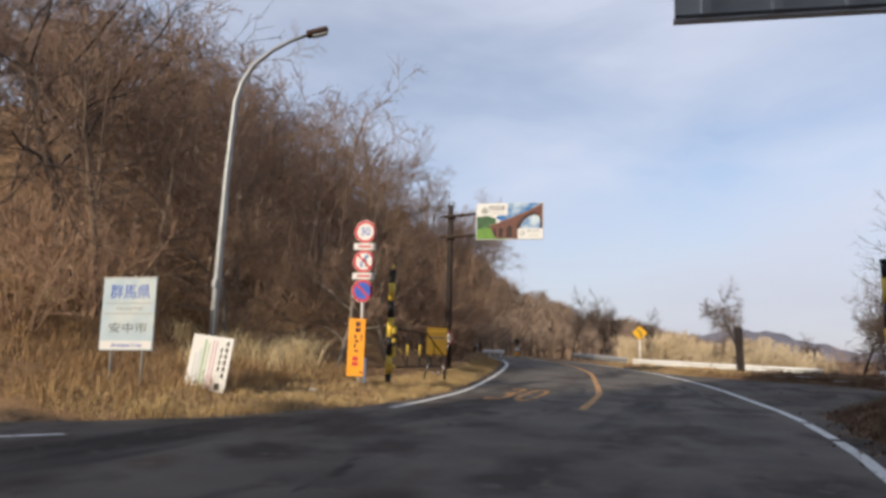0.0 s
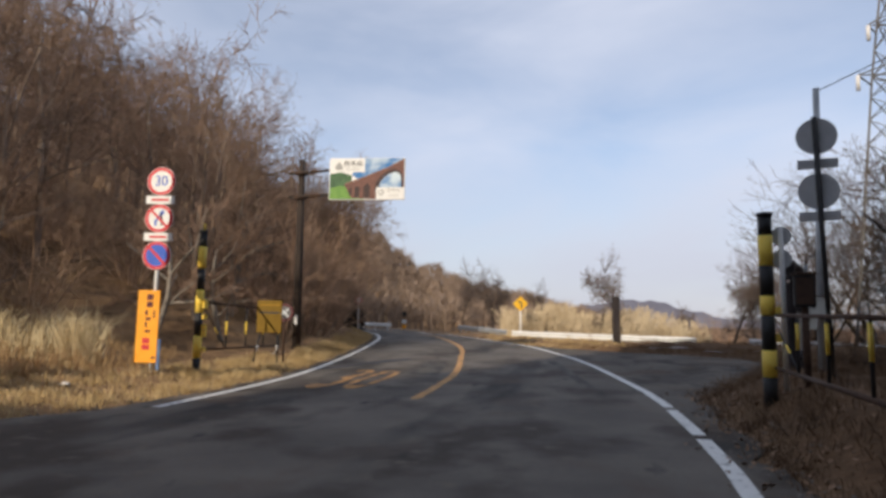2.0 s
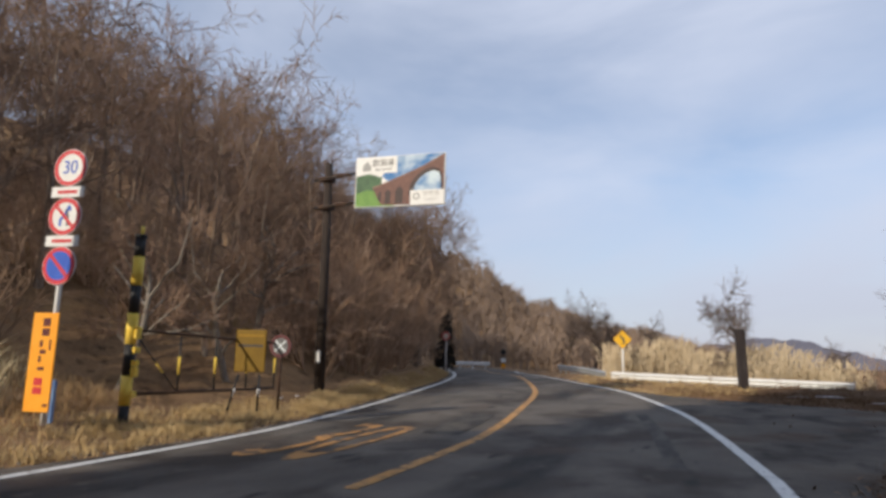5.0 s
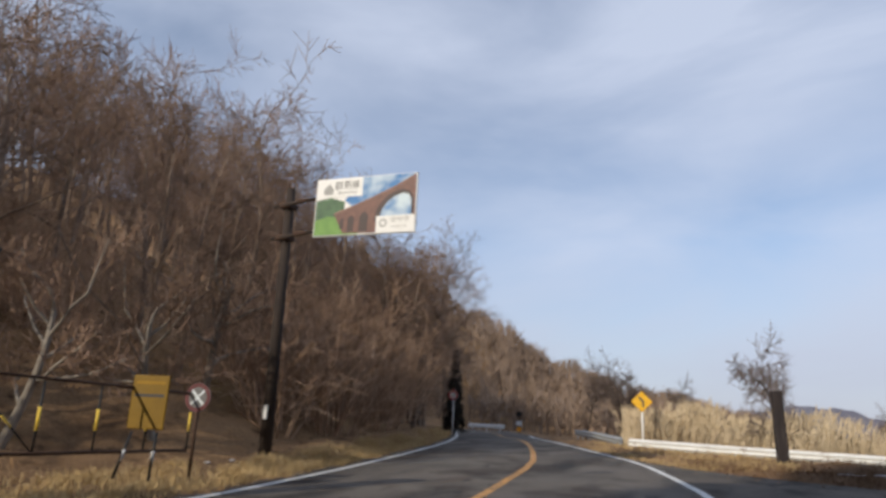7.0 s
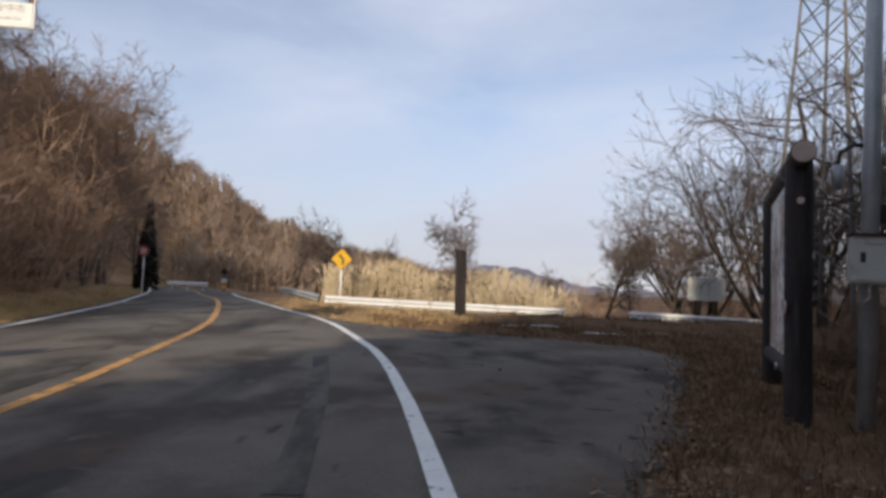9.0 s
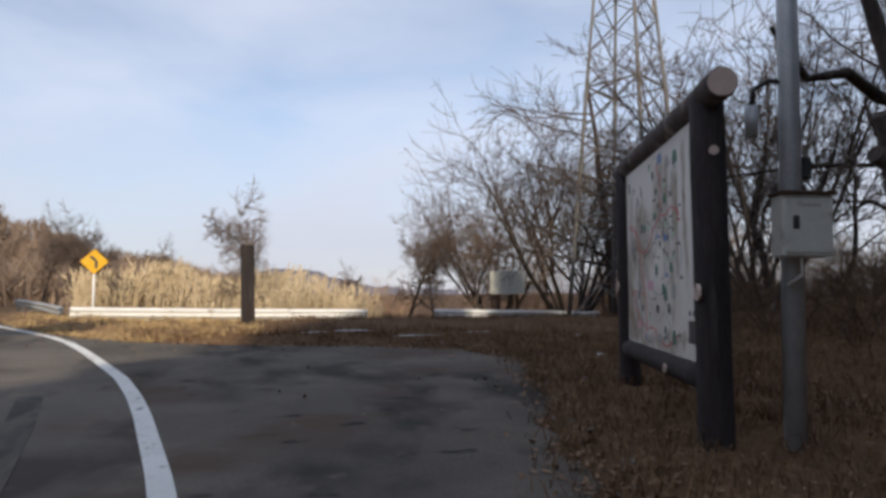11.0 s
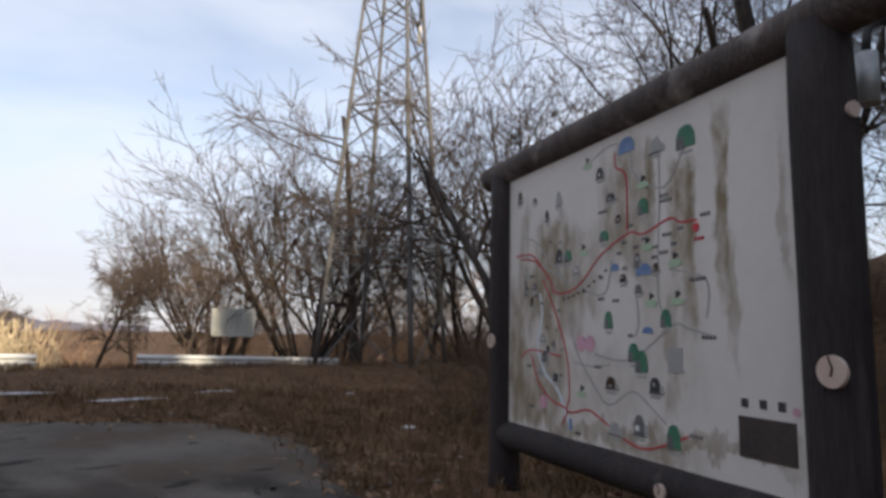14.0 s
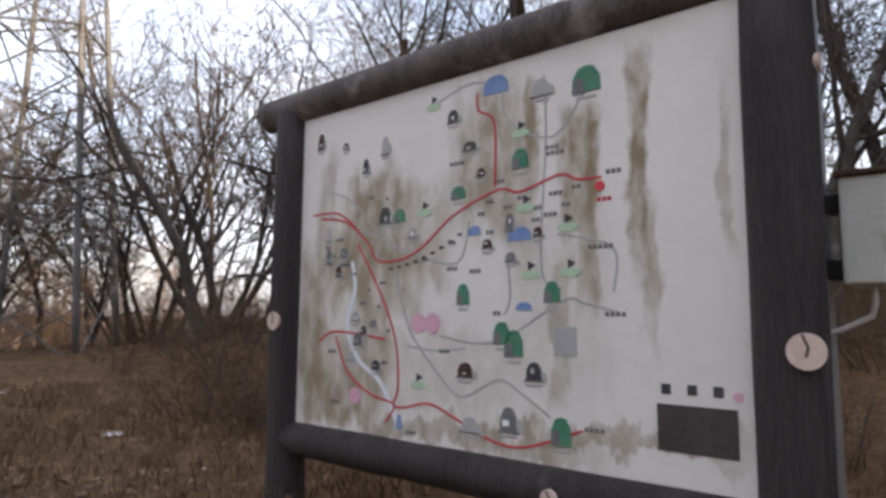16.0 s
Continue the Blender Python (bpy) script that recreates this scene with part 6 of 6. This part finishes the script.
for k, (u, v, w, h) in enumerate([(0.466, 0.108, .075, .075), (0.668, 0.088, .10, .09), (0.602, 0.508, .06, .05), (0.535, 0.279, .05, .05), (0.508, 0.201, .09, .05), (0.511, 0.934, .11, .08), (0.597, 0.908, .10, .12), (0.499, 0.796, .10, .08), (0.65, 0.788, .09, .09),
                                  (0.193, 0.658, .06, .06), (0.203, 0.727, .08, .08), (0.062, 0.086, .06, .11), (0.218, 0.198, .05, .09), (0.278, 0.147, .06, .11), (0.151, 0.461, .07, .06), (0.15, 0.12, .05, .04), (0.26, 0.80, .07, .06), (0.10, 0.40, .03, .09), (0.60, 0.42, .05, .09), (0.66, 0.45, .05, .05), (0.28, 0.36, .09, .10), (0.36, 0.42, .06, .06), (0.10, 0.47, .05, .10), (0.135, 0.52, .05, .07), (0.22, 0.70, .05, .05), (0.18, 0.78, .07, .05), (0.25, 0.68, .05, .04), (0.55, 0.47, .06, .05)]):
    sym = part("place_symbol", flat(dome(u, v, w, h), 0.0, 0.0048), M[["ink", "grey_print", "faded_ink", "rust"][k % 4]], mp, "printed dark place symbol")
    cx, cz = uv([(u, v)])[0]
    part("pale_stroke", flat(rect(cx + w * rng.uniform(-.2, .2), cz + h * rng.uniform(-.25, .1), w * rng.uniform(.15, .5), h * rng.uniform(.1, .3)), 0.0, 0.0056), M["grey_print" if k % 3 else "white"], sym)
    part("foot_bar", flat(rect(cx, cz - h * .5, w * 1.25, h * .10), 0.0, 0.0052), M["faded_ink"], sym)
    part("side_mark", flat(dome(u + w * .2, v + .012, w * .5, h * .55), 0.0, 0.0044), M["grey_print"], sym)
    part("writing_bar", flat(rect(cx, cz - h / 2 - 0.022, w * 0.95, 0.013), 0.0, 0.003), M["grey_print"], mp)
for u, v, w in [(0.38, 0.677, .055), (0.417, 0.677, .055), (0.198, 0.895, .05)]:
    cx, cz = uv([(u, v)])[0]
    part("blossom_symbol", flat(oval(cx, cz, w, w, 18), 0.0, 0.004 + 0.0004 * (u > 0.4)), M["pink_print"], mp, "printed pink blossom")
for u, v, w, h in [(0.569, 0.049, .16, .10), (0.621, 0.451, .14, .07), (0.52, 0.432, .08, .05), (0.63, 0.631, .09, .04), (0.33, 0.952, .04, .08)]:
    part("lake_symbol", flat(dome(u, v, w, h), 0.0, 0.0042), M["blue_print"], mp, "printed blue symbol")
part("grey_patch", flat(uv([(0.691, 0.679), (0.732, 0.679), (0.732, 0.746), (0.691, 0.746)]), 0.0, 0.004), M["grey_print"], mp, "plain grey square")
leg_box = part("legend_box", flat(uv([(0.867, 0.835), (0.982, 0.835), (0.982, 0.93), (0.867, 0.93)]), 0.0, 0.005), mat("dark_legend", (0.045, 0.035, 0.035), (0.08, 0.065, 0.06), 6, 0.6, 0), mp, "dark legend box")
for u, v in [(0.881, 0.804), (0.92, 0.803), (0.957, 0.803)]:
    part("writing_bar", flat(rect(*uv([(u, v)])[0], 0.038, 0.042), 0.0, 0.004), M["ink"], mp)
part("seal_mark", flat(oval(*uv([(0.984, 0.811)])[0], 0.02, 0.02, 16), 0.0, 0.004), M["pink_print"], mp)
part("here_mark", flat(oval(*uv([(0.779, 0.357)])[0], 0.024, 0.024, 18), 0.0, 0.005), M["red"], mp, "red dot")
for k, (u, v, n) in enumerate([(0.791, 0.388, 3), (0.808, 0.326, 3), (0.526, 0.539, 3), (0.576, 0.648, 2), (0.807, 0.65, 4), (0.452, 0.75, 3), (0.123, 0.768, 3), (0.767, 0.908, 4), (0.694, 0.245, 3), (0.783, 0.496, 5), (0.48, 0.243, 4), (0.368, 0.977, 3), (0.137, 0.919, 3), (0.70, 0.26, 4),
                               (0.58, 0.31, 3), (0.63, 0.36, 2), (0.70, 0.36, 3), (0.74, 0.35, 2), (0.69, 0.41, 3), (0.54, 0.39, 2), (0.40, 0.50, 2), (0.47, 0.53, 3), (0.28, 0.56, 2), (0.16, 0.50, 4), (0.22, 0.62, 2), (0.29, 0.79, 2), (0.10, 0.44, 2), (0.14, 0.42, 3), (0.12, 0.47, 2), (0.19, 0.53, 2), (0.24, 0.58, 1), (0.27, 0.63, 1), (0.30, 0.70, 1), (0.56, 0.36, 2), (0.60, 0.38, 2), (0.66, 0.39, 3), (0.72, 0.39, 2), (0.56, 0.44, 2), (0.66, 0.42, 2), (0.24, 0.30, 2), (0.29, 0.31, 1), (0.47, 0.46, 2)]):
    cx, cz = uv([(u, v)])[0]
    for j in range(n):
        part("writing_bar", flat(rect(cx + (j - n / 2) * 0.026, cz, 0.018, 0.020), 0.0, 0.003), M["red_print"] if k == 0 else M["faded_ink"], mp)

# steel pole with a meter box beside the board
mpole = thing("utility_pole", pose(8.10, 19.72, high(8.10, 19.72) - 0.1, 0, 1.2, 0), "grey steel pole with a meter box and small lamp", "pole")
part("pole", rod((0, 0, -0.4), (0.0, 0, 7.0), 0.088, 0.07, 20), M["galv"], mpole)
T = Matrix.Translation((-0.12, -0.21, 1.80)) @ Matrix.Rotation(radians(-20), 4, "Z")
mbox = part("meter_box", box(0.37, 0.18, 0.46, m=T, bevel=0.012), M["box"], mpole, "cream steel meter box")
part("box_lid", box(0.41, 0.23, 0.025, (0, -0.01, 0.242), 0.006, T), M["rust"], mbox, "dark overhanging lid")
part("box_door", box(0.33, 0.012, 0.40, (0, -0.094, 0), 0.004, T), M["box"], mbox)
part("window", box(0.045, 0.006, 0.10, (-0.09, -0.102, 0.02), 0, T), M["ink"], mbox, "dark inspection window")
part("writing_bar", box(0.14, 0.004, 0.025, (0.02, -0.101, 0.15), 0, T), M["grey_print"], mbox)
for z in (0.15, -0.15):
    part("bracket", box(0.12, 0.12, 0.09, (-0.03, -0.09, 1.80 + z), 0.01), M["black"], mpole, "black pole clamp")
part("cable", pipe([(-0.12, -0.21, 1.58), (-0.13, -0.21, 1.50), (-0.11, -0.20, 1.44), (-0.10, -0.08, 1.38), (-0.06, 0.0, 1.36)], 0.013, 8), M["litter"], mpole, "pale loop of cable")
arm = part("lamp_arm", pipe([(0, 0, 2.98), (-0.14, 0.06, 3.0), (-0.26, 0.10, 2.92), (-0.27, 0.11, 2.78)], 0.022, 8), M["black"], mpole, "black lamp arm")
part("lamp_can", rod((-0.27, 0.11, 2.79), (-0.27, 0.11, 2.54), 0.052, n=14), M["galv"], arm, "grey cylinder lamp")
part("junction", box(0.10, 0.10, 0.18, (0.12, 0.0, 2.30), 0.012), M["black"], mpole)
part("overhead_cable", pipe([(-0.05, 0, 6.9), (1.2, -1.0, 7.35), (2.6, -2.1, 8.2), (4.2, -3.4, 9.6)], 0.012, 6), M["rust"], mpole, "thin dark overhead cable")

# ---- small loose things ----
for k, (x, y, w, d) in enumerate([(5.75, 30.4, 0.8, 0.035), (6.5, 29.95, 0.9, 0.03), (7.8, 29.4, 1.2, 0.05), (9.3, 29.7, 0.7, 0.03)]):
    rng = random.Random(k)
    bm = bmesh.new()
    bmesh.ops.create_icosphere(bm, subdivisions=2, radius=1)
    for v_ in bm.verts:
        v_.co = Vector((v_.co.x * w / 2 * rng.uniform(0.8, 1.15), v_.co.y * d * rng.uniform(0.7, 1.3), max(v_.co.z, -0.3) * 0.022))
    s = thing("snow_patch", pose(x, y, high(x, y) + 0.03, 0, 0, rng.uniform(-14, -2)), "thin strip of old snow on the verge", "snow", "snow strips")
    part("snow", bm, M["snow"], s)
for k, (x, y, s) in enumerate([(9.9, 25.4, 0.085), (11.4, 28.8, 0.07), (9.3, 23.9, 0.04), (-5.7, 12.8, 0.08), (-6.3, 21.6, 0.06), (-6.4, 22.4, 0.07), (4.4, 20.5, 0.05)]):
    rng = random.Random(40 + k)
    bm = bmesh.new()
    bmesh.ops.create_icosphere(bm, subdivisions=2, radius=1)
    for v_ in bm.verts:
        v_.co = Vector((v_.co.x * s * rng.uniform(0.7, 1.4), v_.co.y * s * rng.uniform(0.6, 1.1), v_.co.z * s * 0.35 * rng.uniform(0.6, 1.3)))
    t = thing("litter", pose(x, y, high(x, y) + s * 0.2, 0, 0, rng.uniform(0, 180)), "crumpled pale scrap of litter on the ground", "litter", "scraps of litter")
    part("scrap", bm, M["litter"], t)
